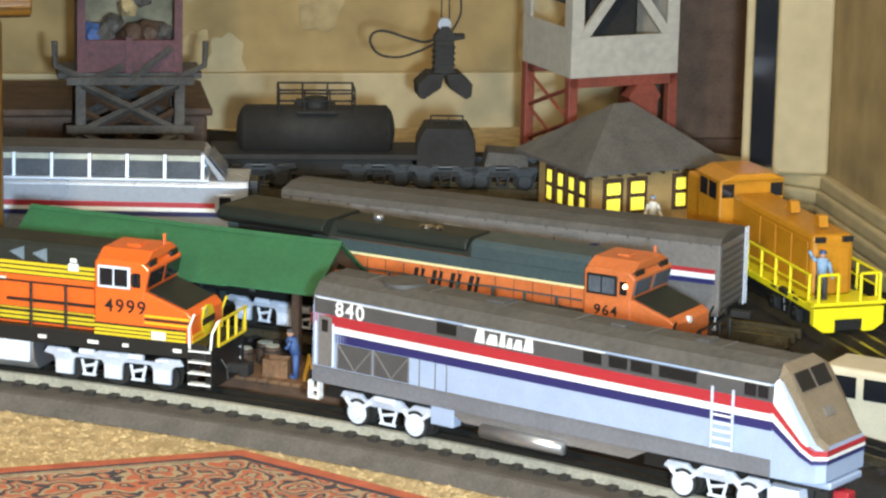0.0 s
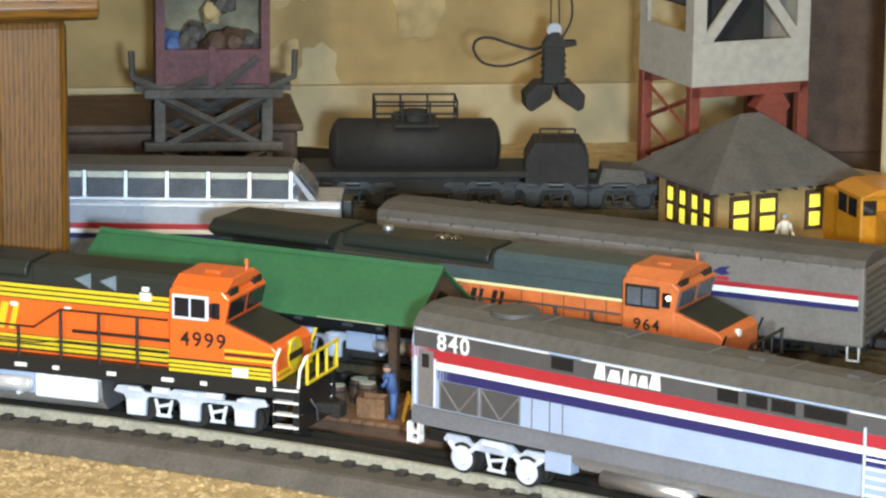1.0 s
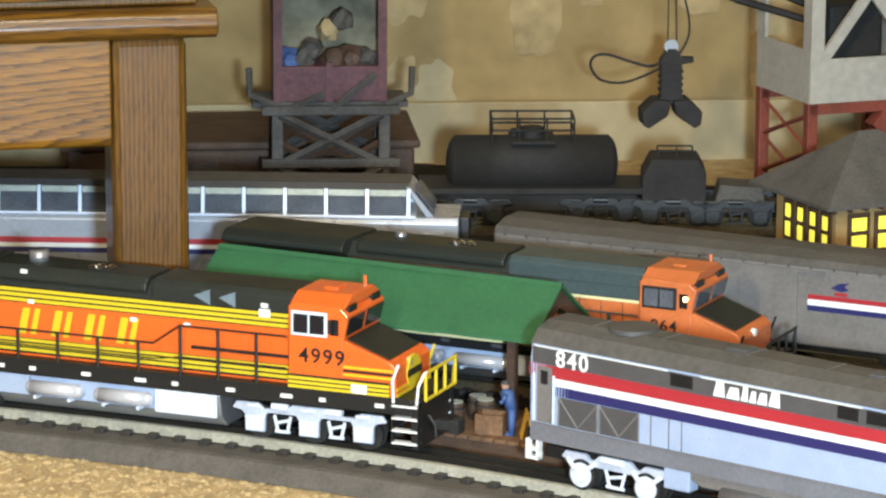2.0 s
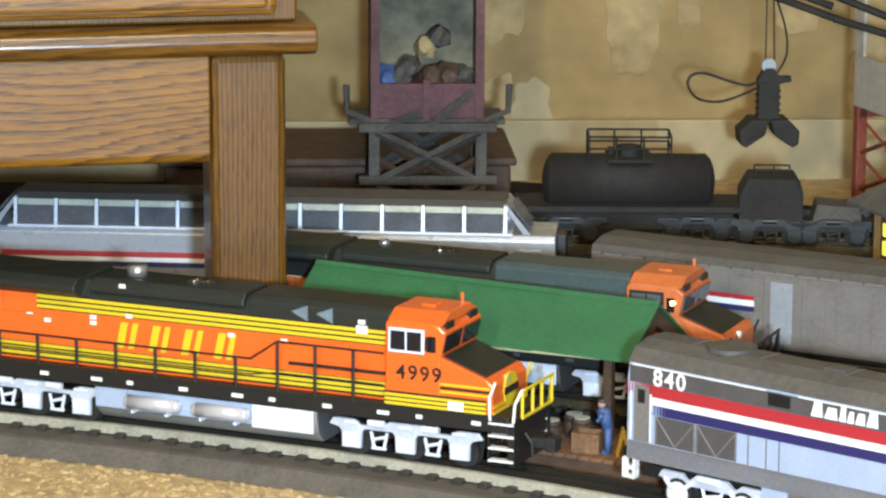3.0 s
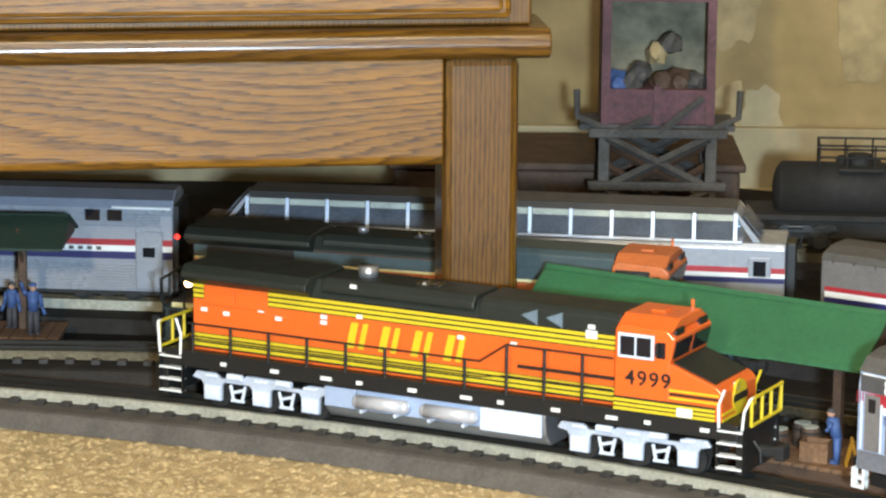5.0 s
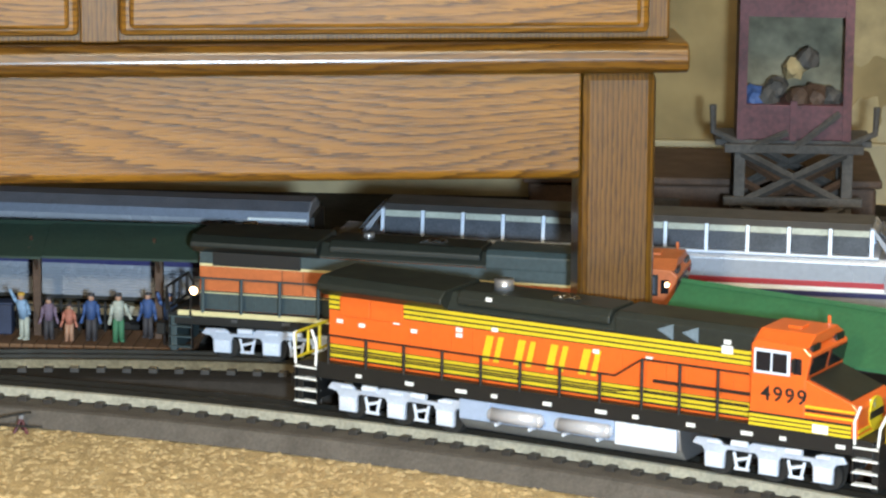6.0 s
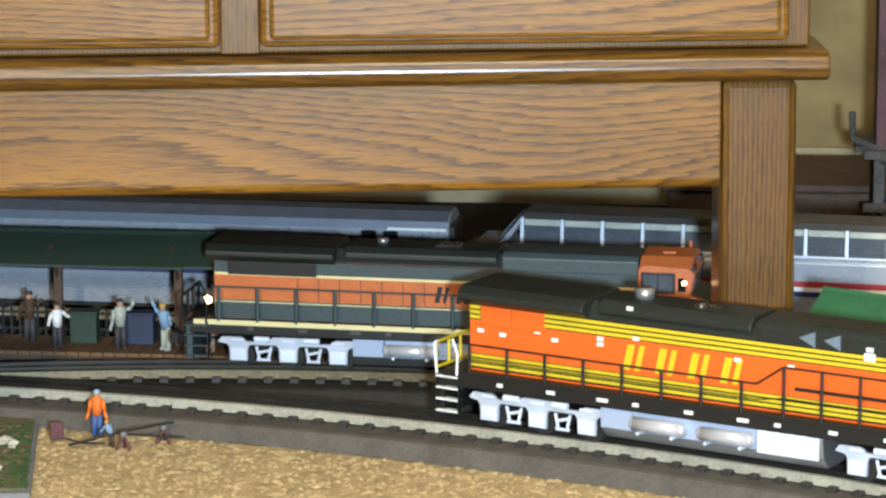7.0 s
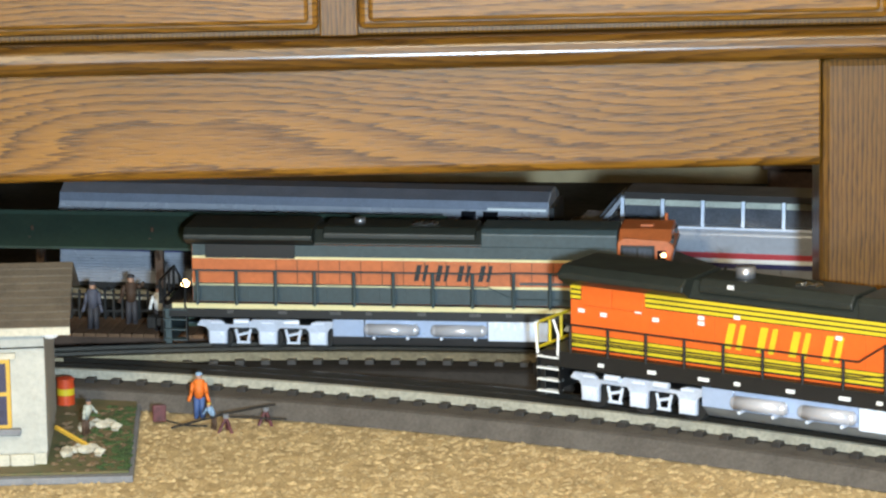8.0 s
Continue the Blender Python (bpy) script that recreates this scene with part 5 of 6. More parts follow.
def planks(m, x0, x1, y0, y1, top, label):
    p = thing("platform", m, label, "platform")
    part("base", boxes((x0, x1, y0, y1, 0.0, top - 0.003)), BROWN, p)
    first, k, x = None, 0, x0
    while x < x1 - 0.004:
        if first is None:
            first = part("plank", boxes((0.0, 0.0092, y0, y1, top - 0.003, top), bevel=0.0004), PLANK, p)
            ob = first
        else:
            ob = new("plank", first.data)
            ob.parent = p
        ob.matrix_local = pose(x, 0, 0)
        x += 0.0098
    return p


near_platform = pose(0.163, 2.478, 0, 0, 0, -32)
planks(near_platform, -0.145, 0.175, -0.040, 0.040, 0.015, "brown planked platform between the tracks")
shelter(near_platform @ pose(-0.020, 0.010, 0.015), GREENROOF, 0.138, "green roofed platform shelter on brown posts")
far_platform = pose(-0.56, 2.782, 0, 0, 0, -2)
planks(far_platform, -0.26, 0.215, -0.031, 0.027, 0.017, "brown planked platform in front of the coach")
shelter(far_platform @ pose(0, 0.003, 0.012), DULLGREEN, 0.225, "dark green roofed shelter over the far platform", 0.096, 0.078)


def fence():
    f = thing("fence", far_platform @ pose(0, 0.021, 0.017), "dark picket fence along the platform's edge", "fence")
    part("fence_rail", boxes((-0.25, 0.16, -0.0008, 0.0008, 0.0060, 0.0078), (-0.25, 0.16, -0.0008, 0.0008, 0.0190, 0.0208)), IRON, f)
    first = part("picket", boxes((-0.0009, 0.0009, -0.001, 0.001, 0.0, 0.0240)), IRON, f)
    for k in range(58):
        ob = first if k == 0 else new("picket", first.data)
        ob.parent = f
        ob.matrix_local = pose(-0.25 + k * 0.0071, 0, 0)


fence()


def yard_house():
    h = thing("yard_house", pose(-0.645, 2.447, 0, 0, 0, 9), "white stucco yard house with an ochre window and shingle roof", "house")
    part("base_slab", boxes((-0.14, 0.118, -0.090, 0.155, 0.0, 0.005), bevel=0.001), SLAB, h)
    part("turf", boxes((-0.139, 0.115, -0.083, 0.153, 0.0050, 0.0068), bevel=0.0006), TURF, h)
    W = 0.058
    part("wall", boxes((-0.14, W, -0.060, 0.060, 0.0150, 0.110), bevel=0.0008), STUCCO, h)
    k, x = 0, -0.14
    first = part("foundation_block", boxes((0, 0.0165, -0.0625, -0.0590, 0.0065, 0.0148), bevel=0.0006), BLOCK, h)
    while x < W - 0.01:
        ob = first if k == 0 else new("foundation_block", first.data)
        ob.parent = h
        ob.matrix_local = pose(x, 0, 0)
        x += 0.0172
        k += 1
    part("foundation", boxes((-0.139, W - 0.001, -0.0590, 0.0590, 0.0065, 0.0150)), BLOCK, h)
    roof = part("roof", prism([(-0.074, 0.1085), (0.0, 0.1390), (0.074, 0.1085), (0.074, 0.1050), (0.0, 0.1350), (-0.074, 0.1050)], -0.16, 0.077, "x", bevel=0.0006), SHINGLE, h)
    for r in range(9):
        f0 = r / 9
        part("shingle_course", boxes((-0.159, 0.0765, -0.0738 + f0 * 0.074 - 0.0002, -0.0738 + f0 * 0.074 + 0.0010, 0.1086 + f0 * 0.0304, 0.1095 + f0 * 0.0304)), SHINGLE, roof)
    part("fascia", boxes((-0.16, 0.077, -0.0750, -0.0732, 0.1030, 0.1085)), BLOCK, roof)
    w = part("window_frame", boxes((-0.045, 0.034, -0.0630, -0.0598, 0.0340, 0.0840), bevel=0.0008), OCHRE, h)
    for i in range(4):
        for j in range(2):
            x0, z0 = -0.0425 + i * 0.0190, 0.0370 + j * 0.0235
            part("pane", boxes((x0, x0 + 0.0165, -0.0636, -0.0628, z0, z0 + 0.0205)), mat("dusky_pane", (0.06, 0.06, 0.10), 0.25), w)
    part("lintel", boxes((-0.049, 0.038, -0.0640, -0.0598, 0.0840, 0.0880)), BLOCK, h)
    part("window_sill", boxes((-0.050, 0.040, -0.0655, -0.0598, 0.0295, 0.0340), bevel=0.0006), SLAB, h)
    part("wall_wire", chain([(-0.14, -0.0612, 0.0925), (-0.03, -0.0612, 0.0905), (0.058, -0.0612, 0.0915)], 0.0006), IRON, h)
    part("wall_lamp", ball(bmesh.new(), (0.063, -0.064, 0.1010), 0.0035, 1.6, 1, 0.9), WHITE, h, "bright white wall lamp")
    return h


yard_house()


def barrel(m, mt, label):
    b = thing("drum", m, label, "drum", "drums by the track")
    s = rod((0, 0, 0), (0, 0, 0.0195), 0.0064, sides=18)
    for z in (0.0005, 0.0065, 0.013, 0.0188):
        rod((0, 0, z), (0, 0, z + 0.0008), 0.0068, s, 18)
    part("shell", s, mt, b)
    part("band", rod((0, 0, 0.0075), (0, 0, 0.0125), 0.0066, sides=18), YELLOW, b)
    part("lid", rod((0, 0, 0.0195), (0, 0, 0.0200), 0.0058, sides=18), mt, b)
    return b


barrel(pose(-0.601, 2.567, 0.0068), mat("red_drum", (0.62, 0.07, 0.015), 0.5), "red and yellow steel drum beside the yard house")


def rubble(m, label):
    rng = random.Random(5)
    t = thing("rubble_pile", m, label, "rubble")
    for k in range(12):
        b = bmesh.new()
        bmesh.ops.create_icosphere(b, subdivisions=1, radius=rng.uniform(0.003, 0.006))
        for v in b.verts:
            v.co *= rng.uniform(0.7, 1.2)
            v.co.z *= 0.6
        o = part("stone", b, BLOCK, t)
        o.matrix_local = pose(rng.uniform(-0.014, 0.014), rng.uniform(-0.012, 0.012), 0.0022)


def moss():
    """Low green clumps and brown grit scattered over the yard house's turf."""
    rng = random.Random(11)
    base = pose(-0.645, 2.447, 0.0066, 0, 0, 9)
    for nm, mt, count, lab in (("moss", mat("green_moss", (0.045, 0.085, 0.022), 0.95, vary=0.35, scale=90), 190, "clumps of green moss along the turf's edge"),
                               ("grit", mat("brown_grit", (0.20, 0.13, 0.07), 0.95, vary=0.35, scale=90), 130, "brown grit scattered on the turf")):
        bm = bmesh.new()
        for k in range(count):
            x = rng.uniform(0.062, 0.113)
            if nm == "moss":
                x = 0.114 - abs(rng.gauss(0, 0.014))
            y = rng.uniform(-0.080, 0.100)
            r = rng.uniform(0.0012, 0.0030)
            bmesh.ops.create_icosphere(bm, subdivisions=1, radius=r, matrix=base @ Matrix.Translation((x, y, 0.0004)) @ Matrix.Diagonal((1.2, 1.0, 0.55, 1)))
        for v in bm.verts:
            v.co += Vector((rng.uniform(-1, 1), rng.uniform(-1, 1), rng.uniform(-0.5, 0.5))) * 0.0005
        tagged(part(nm, bm, mt), lab, "ground cover", kind="stuff")


moss()
rubble(pose(-0.560, 2.428, 0.0068), "pale stones heaped on the turf")
rubble(pose(-0.562, 2.500, 0.0062), "a few pale stones on the turf")


# ---- painted figures: each one plain mesh ----
def figure(m, shirt, trousers, label, arms=(0.0, 0.0), hat=None, height=0.0385, lean=0.0):
    bm = bmesh.new()

    def mark(i):
        for f in bm.faces:
            if f not in seen:
                f.material_index = i
                seen.add(f)
    seen = set()
    s = height / 0.0385
    for q in (-1, 1):
        rod((q * 0.0026 * s, 0, 0), (q * 0.0020 * s, 0, 0.0185 * s), 0.0022 * s, bm, 8, 0.0027 * s)
        ball(bm, (q * 0.0027 * s, -0.0012 * s, 0.0010 * s), 0.0024 * s, 0.8, 1.5, 0.5)
    mark(1)
    rod((0, 0, 0.0175 * s), (0, -lean, 0.0310 * s), 0.0038 * s, bm, 10, 0.0048 * s)
    ball(bm, (0, -lean, 0.0305 * s), 0.0049 * s, 1.05, 0.75, 0.6)
    for q, a in zip((-1, 1), arms):
        sh = Vector((q * 0.0050 * s, -lean, 0.0300 * s))
        el = sh + Vector((q * 0.0035 * math.cos(a), -0.001, 0.0072 * math.sin(a) - 0.002)) * s
        ha = el + Vector((q * 0.0022, -0.002, 0.0070 * math.sin(a + 0.4 if a > 0 else a))) * s
        rod(sh, el, 0.0017 * s, bm, 7)
        rod(el, ha, 0.0014 * s, bm, 7)
    mark(0)
    ball(bm, (0, -lean * 1.2, 0.0352 * s), 0.0029 * s, 0.9, 1, 1.15)
    mark(2)
    ball(bm, (0, -lean * 1.2 + 0.0003, 0.0372 * s), 0.0031 * s, 1.0, 1.05, 0.6)
    mark(3)
    ob = part("toy_figure", bm, [shirt, trousers, SKIN, hat or DARKCLOTH])
    ob.matrix_world = m
    return tagged(smooth(ob), label, "figurine", "toy figures")


pf = far_platform
Z = 0.017
figure(pf @ pose(0.045, -0.013, Z, 0, 0, 20), PALE, DARKCLOTH, "painted toy figure in a pale coat with one arm raised", (-1.2, 0.5), height=0.040)
figure(pf @ pose(0.082, -0.015, Z, 0, 0, -30), PALEBLUE, PALE, "painted toy figure in pale blue leaning and waving", (0.9, -0.4), hat=OCHRE, lean=0.003)
figure(pf @ pose(0.101, -0.012, Z, 0, 0, 10), mat("painted_mauve", (0.20, 0.14, 0.20), 0.7), DARKCLOTH, "painted toy figure in a mauve dress", (-1.2, -1.2), height=0.034)
figure(pf @ pose(0.118, -0.016, Z), mat("painted_pink", (0.50, 0.18, 0.12), 0.7), SKIN, "small painted toy child in pink", (-1.2, -1.2), height=0.030)
figure(pf @ pose(0.135, -0.012, Z), DENIM, DARKCLOTH, "painted toy figure in a blue jacket", (-1.3, -1.3), height=0.038)
figure(pf @ pose(0.157, -0.014, Z, 0, 0, 25), PALE, mat("painted_green", (0.06, 0.20, 0.10), 0.7), "painted toy figure in a pale shirt and green apron", (-1.2, -0.8), height=0.039)
figure(pf @ pose(0.178, 0.002, Z, 0, 0, -15), DENIM, DARKCLOTH, "painted toy figure in a navy coat beside the shelter post", (-1.3, -1.1), height=0.037)
figure(pf @ pose(-0.006, -0.014, Z, 0, 0, 40), WHITE, DARKCLOTH, "painted toy figure in a white shirt and black trousers", (-0.6, -0.2), height=0.036)
figure(pf @ pose(-0.033, 0.006, Z), BROWN, DARKCLOTH, "painted toy figure in brown clothes", (-0.9, 0.2), height=0.040)
figure(pf @ pose(-0.060, -0.014, Z), mat("painted_grey", (0.10, 0.10, 0.13), 0.7), DARKCLOTH, "painted toy figure in a grey coat", (-1.3, -1.3), height=0.038)
figure(pf @ pose(-0.108, -0.010, Z), DARKCLOTH, BROWN, "painted toy figure in dark clothes", (-1.0, -1.2), height=0.038)
figure(pf @ pose(-0.143, 0.004, Z), BROWN, DARKCLOTH, "painted toy figure in a brown coat", (-1.2, -1.2), height=0.038)
figure(pf @ pose(0.198, -0.018, Z, 0, 0, 20), DENIM, DARKCLOTH, "painted toy conductor in a dark blue uniform", (0.9, -1.2), hat=DENIM, height=0.041)
np_ = near_platform
figure(np_ @ pose(0.0965, -0.024, 0.015, 0, 0, -70), DENIM, DENIM, "painted toy worker in blue overalls on the planked platform", (-0.3, -0.2), hat=DARKCLOTH, lean=0.004)
figure(pose(-0.498, 2.555, 0.0, 0, 0, 0), HIVIS, DENIM, "painted toy track worker in an orange vest and blue cap", (-1.2, -1.2), hat=PALEBLUE, height=0.035)
figure(pose(-0.482, 2.524, 0.0, 0, 0, -40), PALEBLUE, BROWN, "painted toy track worker crouching in pale blue", (-0.5, -0.4), hat=OCHRE, height=0.021, lean=0.004)
figure(pose(0.575, 2.262, 0.0, 0, 0, 10), HIVIS, DENIM, "painted toy worker in an orange vest beside the truck", (0.1, 0.3), hat=PALEBLUE, height=0.042)
figure(pose(0.547, 2.300, 0.0, 0, 0, 10), PALE, DENIM, "painted toy worker in a blue helmet", (-1.0, -1.0), hat=PALEBLUE, height=0.040)
figure(pose(0.669, 2.500, RAIL_TOP + 0.0275, 0, 0, -30), PALEBLUE, DARKCLOTH, "painted toy brakeman in pale blue on the switcher's steps", (0.6, -0.8), hat=DENIM, height=0.040)
figure(pose(0.612, 2.908, 0.014, 0, 0, 0), WHITE, DENIM, "painted toy figure in white by the station wall", (-0.9, -0.9), hat=PALEBLUE, height=0.034)
figure(pose(-0.568, 2.478, 0.0068, 0, 0, 60), PALE, BROWN, "painted toy figure resting by the house wall", (-0.6, -0.4), height=0.027, lean=0.003)


def notice_frame():
    f = thing("notice_frame", far_platform @ pose(-0.118, -0.004, 0.017), "yellow framed notice stand on the far platform", "stand")
    for x in (-0.008, 0.008):
        part("leg", boxes((x - 0.001, x + 0.001, -0.001, 0.001, 0.0, 0.050)), LEMON, f)
    part("top_rail", boxes((-0.0069, 0.0069, -0.001, 0.001, 0.047, 0.050)), LEMON, f)
    part("bottom_rail", boxes((-0.0069, 0.0069, -0.001, 0.001, 0.030, 0.0325)), LEMON, f)
    part("board", boxes((-0.0069, 0.0069, -0.0004, 0.0004, 0.0326, 0.0469)), DARKCLOTH, f)


notice_frame()


def platform_goods():
    for x, y in ((0.050, -0.020), (0.066, -0.004), (0.056, 0.004)):
        k = thing("keg", np_ @ pose(x, y, 0.015), "brown wooden keg standing on the platform", "keg", "kegs on the platform")
        s = bmesh.new()
        rod((0, 0, 0), (0, 0, 0.0085), 0.0062, s, 16, 0.0074)
        rod((0, 0, 0.0085), (0, 0, 0.017), 0.0074, s, 16, 0.0062)
        part("barrel_body", s, BROWN, k)
        for z in (0.003, 0.013):
            part("hoop", rod((0, 0, z), (0, 0, z + 0.0012), 0.0076, sides=16), IRON, k)
        part("lid", rod((0, 0, 0.0168), (0, 0, 0.0174), 0.0060, sides=16), PALE if y else YELLOW, k)
    c = thing("crate", np_ @ pose(0.081, -0.024, 0.015, 0, 0, 10), "open brown wooden crate on the platform", "crate")
    part("crate_floor", boxes((-0.010, 0.010, -0.008, 0.008, 0.0, 0.0015)), PLANK, c)
    for sp in ((-0.010, 0.010, -0.008, -0.0068, 0.0015, 0.0140), (-0.010, 0.010, 0.0068, 0.008, 0.0015, 0.0140), (-0.010, -0.0088, -0.0067, 0.0067, 0.0015, 0.0140), (0.0088, 0.010, -0.0067, 0.0067, 0.0015, 0.0140)):
        part("crate_side", boxes(sp), PLANK, c)
    b = thing("bench", np_ @ pose(0.108, -0.024, 0.015, 0, 0, -60), "yellow folding trestle beside the toy worker", "trestle")
    for x in (-0.004, 0.004):
        part("leg", rods([((x, -0.004, 0), (x, 0.0, 0.018)), ((x, 0.004, 0), (x, 0.0, 0.018))], 0.0010), OCHRE, b)
    part("top_bar", rod((-0.006, 0, 0.018), (0.006, 0, 0.018), 0.0012), OCHRE, b)
    for x, mt, nm, lab in ((0.058, mat("navy_bin", (0.02, 0.03, 0.07), 0.6), "bin", "dark blue bin on the platform"), (0.012, DULLGREEN, "bin", "dark green bin on the platform")):
        t = thing(nm, pf @ pose(x, 0.006, 0.017), lab, "bin")
        part("tub", boxes((-0.011, 0.011, -0.007, 0.007, 0.0, 0.0240), bevel=0.001), mt, t)
        part("lid", boxes((-0.012, 0.012, -0.008, 0.008, 0.0240, 0.0262), bevel=0.0008), mt, t)
    for x, y, z in ((-0.472, 2.517, 0.0), (-0.446, 2.539, 0.0)):
        s = thing("jack_stand", pose(x, y, z), "small red jack stand on the carpet", "stand", "jack stands")
        for q in ((-0.005, -0.004), (0.005, -0.004), (0.0, 0.006)):
            part("leg", rod((q[0], q[1], 0), (0, 0, 0.0110), 0.0012), OLDRED, s)
        part("head", rod((0, 0, 0.0105), (0, 0, 0.0135), 0.0022), SLAB, s)
    h = thing("crowbar", pose(-0.463, 2.527, 0.0), "black iron bar lying across the jack stands", "tool")
    part("bar", chain([(-0.050, -0.008, 0.0020), (-0.012, -0.010, 0.0130), (0.020, 0.012, 0.0150), (0.024, 0.014, 0.0150)], 0.0010), IRON, h)
    part("cross_bar", rod((-0.010, -0.008, 0.0110), (0.034, 0.002, 0.0070), 0.0008), IRON, h)
    sign = thing("stop_sign", pose(-0.524, 2.532, 0.0, 0, 0, 15), "dark red square lantern lying on a wire", "lantern")
    part("plate", boxes((-0.0050, 0.0050, -0.0015, 0.0015, 0.003, 0.0160), bevel=0.001), OLDRED, sign)
    part("cable", chain([(0.004, 0.0, 0.004), (0.018, -0.006, 0.001), (0.034, -0.012, 0.001)], 0.0008), IRON, sign)
    d = thing("manhole_ring", pose(-0.374, 2.588, 0.0), "small black oval ring beside the roadbed", "ring")
    b = bmesh.new()
    pts = [(0.013 * math.cos(6.283 * k / 20), 0.009 * math.sin(6.283 * k / 20), 0.004) for k in range(21)]
    for p, q in zip(pts, pts[1:]):
        rod(p, q, 0.0018, b)
    part("ring", b, IRON, d)
    part("plate", boxes((-0.006, 0.006, -0.0045, 0.0045, 0.0008, 0.0030), bevel=0.0008), IRON, d)
    lumber = thing("scrap_timber", pose(-0.566, 2.432, 0.0068, 0, 0, 35), "yellow scrap timber leaning at the house wall", "timber")
    for k in range(3):
        part("board", rod((-0.012, 0.004 * k, 0.018), (0.012, -0.004 + 0.004 * k, 0.001), 0.0016, sides=4), OCHRE, lumber)


platform_goods()


# ---- background structures ----
def old_tower():
    t = thing("toy_tower", pose(0.148, 3.22, 0), "faded red and grey toy coaling tower with crossed timber braces", "tower")
    for x in (-0.048, 0.048):
        for y in (-0.035, 0.035):
            part("leg", boxes((x - 0.005, x + 0.005, y - 0.005, y + 0.005, 0, 0.108), bevel=0.0008), OLDGREY, t)
    for z0, z1 in ((0.010, 0.055), (0.058, 0.104)):
        for y in (-0.040, 0.036):
            part("brace", rods([((-0.046, y, z0), (0.046, y, z1)), ((0.046, y, z0), (-0.046, y, z1))], 0.0042, 4), OLDGREY, t)
    for z0, z1 in ((0.020, 0.075), (0.040, 0.095)):
        part("brace", rods([((-0.046, 0.0, z0), (0.046, -0.02, z1)), ((0.046, 0.0, z0), (-0.046, -0.02, z1))], 0.0036, 4), BROWN, t)
    for z in (0.006, 0.056, 0.104):
        part("crossbeam", boxes((-0.062, 0.062, -0.044, -0.036, z, z + 0.008), bevel=0.0008), OLDGREY, t)
    part("crossbeam", boxes((-0.070, 0.070, -0.030, 0.030, 0.108, 0.114), bevel=0.001), OLDGREY, t)
    for s in (-1, 1):
        part("side_bracket", chain([(s * 0.050, -0.036, 0.112), (s * 0.072, -0.036, 0.122), (s * 0.073, -0.036, 0.146)], 0.0032, 6), OLDGREY, t)
    part("bin", boxes((-0.046, 0.046, -0.030, 0.034, 0.114, 0.146), bevel=0.001), OLDRED, t)
    for s in (-1, 1):
        part("bin_post", boxes((s * 0.047 - 0.004, s * 0.047 + 0.004, -0.032, -0.026, 0.114, 0.26)), OLDRED, t)
        part("bin_side", boxes((s * 0.050 - 0.001, s * 0.050 + 0.001, -0.030, 0.034, 0.114, 0.26)), OLDRED, t)
    part("bin_back", boxes((-0.050, 0.050, 0.034, 0.038, 0.114, 0.26)), mat("mottled_backing", (0.20, 0.18, 0.12), 0.9, vary=0.35, scale=22, fine=70), t)
    part("bin_top", boxes((-0.050, 0.050, -0.030, 0.034, 0.225, 0.260)), OLDRED, t)
    part("hopper_brace", rods([((-0.040, -0.042, 0.108), (-0.006, -0.036, 0.122)), ((0.0, -0.042, 0.108), (0.040, -0.036, 0.140))], 0.0032, 5), OLDGREY, t)
    part("center_post", boxes((-0.004, 0.002, -0.034, -0.030, 0.114, 0.150)), OLDRED, t)
    for x, z, mt in ((0.000, 0.178, PATCH), (0.010, 0.186, OLDGREY), (-0.016, 0.160, OLDGREY), (0.020, 0.152, BROWN), (-0.034, 0.150, DENIM), (-0.024, 0.152, OLDGREY), (0.034, 0.150, OLDGREY), (0.004, 0.150, BROWN)):
        rng = random.Random(int(x * 1000) + 7)
        b = bmesh.new()
        bmesh.ops.create_icosphere(b, subdivisions=2, radius=0.011)
        for v in b.verts:
            v.co *= rng.uniform(0.7, 1.25)
        o = part("load_lump", b, mt, t)
        o.matrix_local = pose(x, -0.016, z)


old_tower()


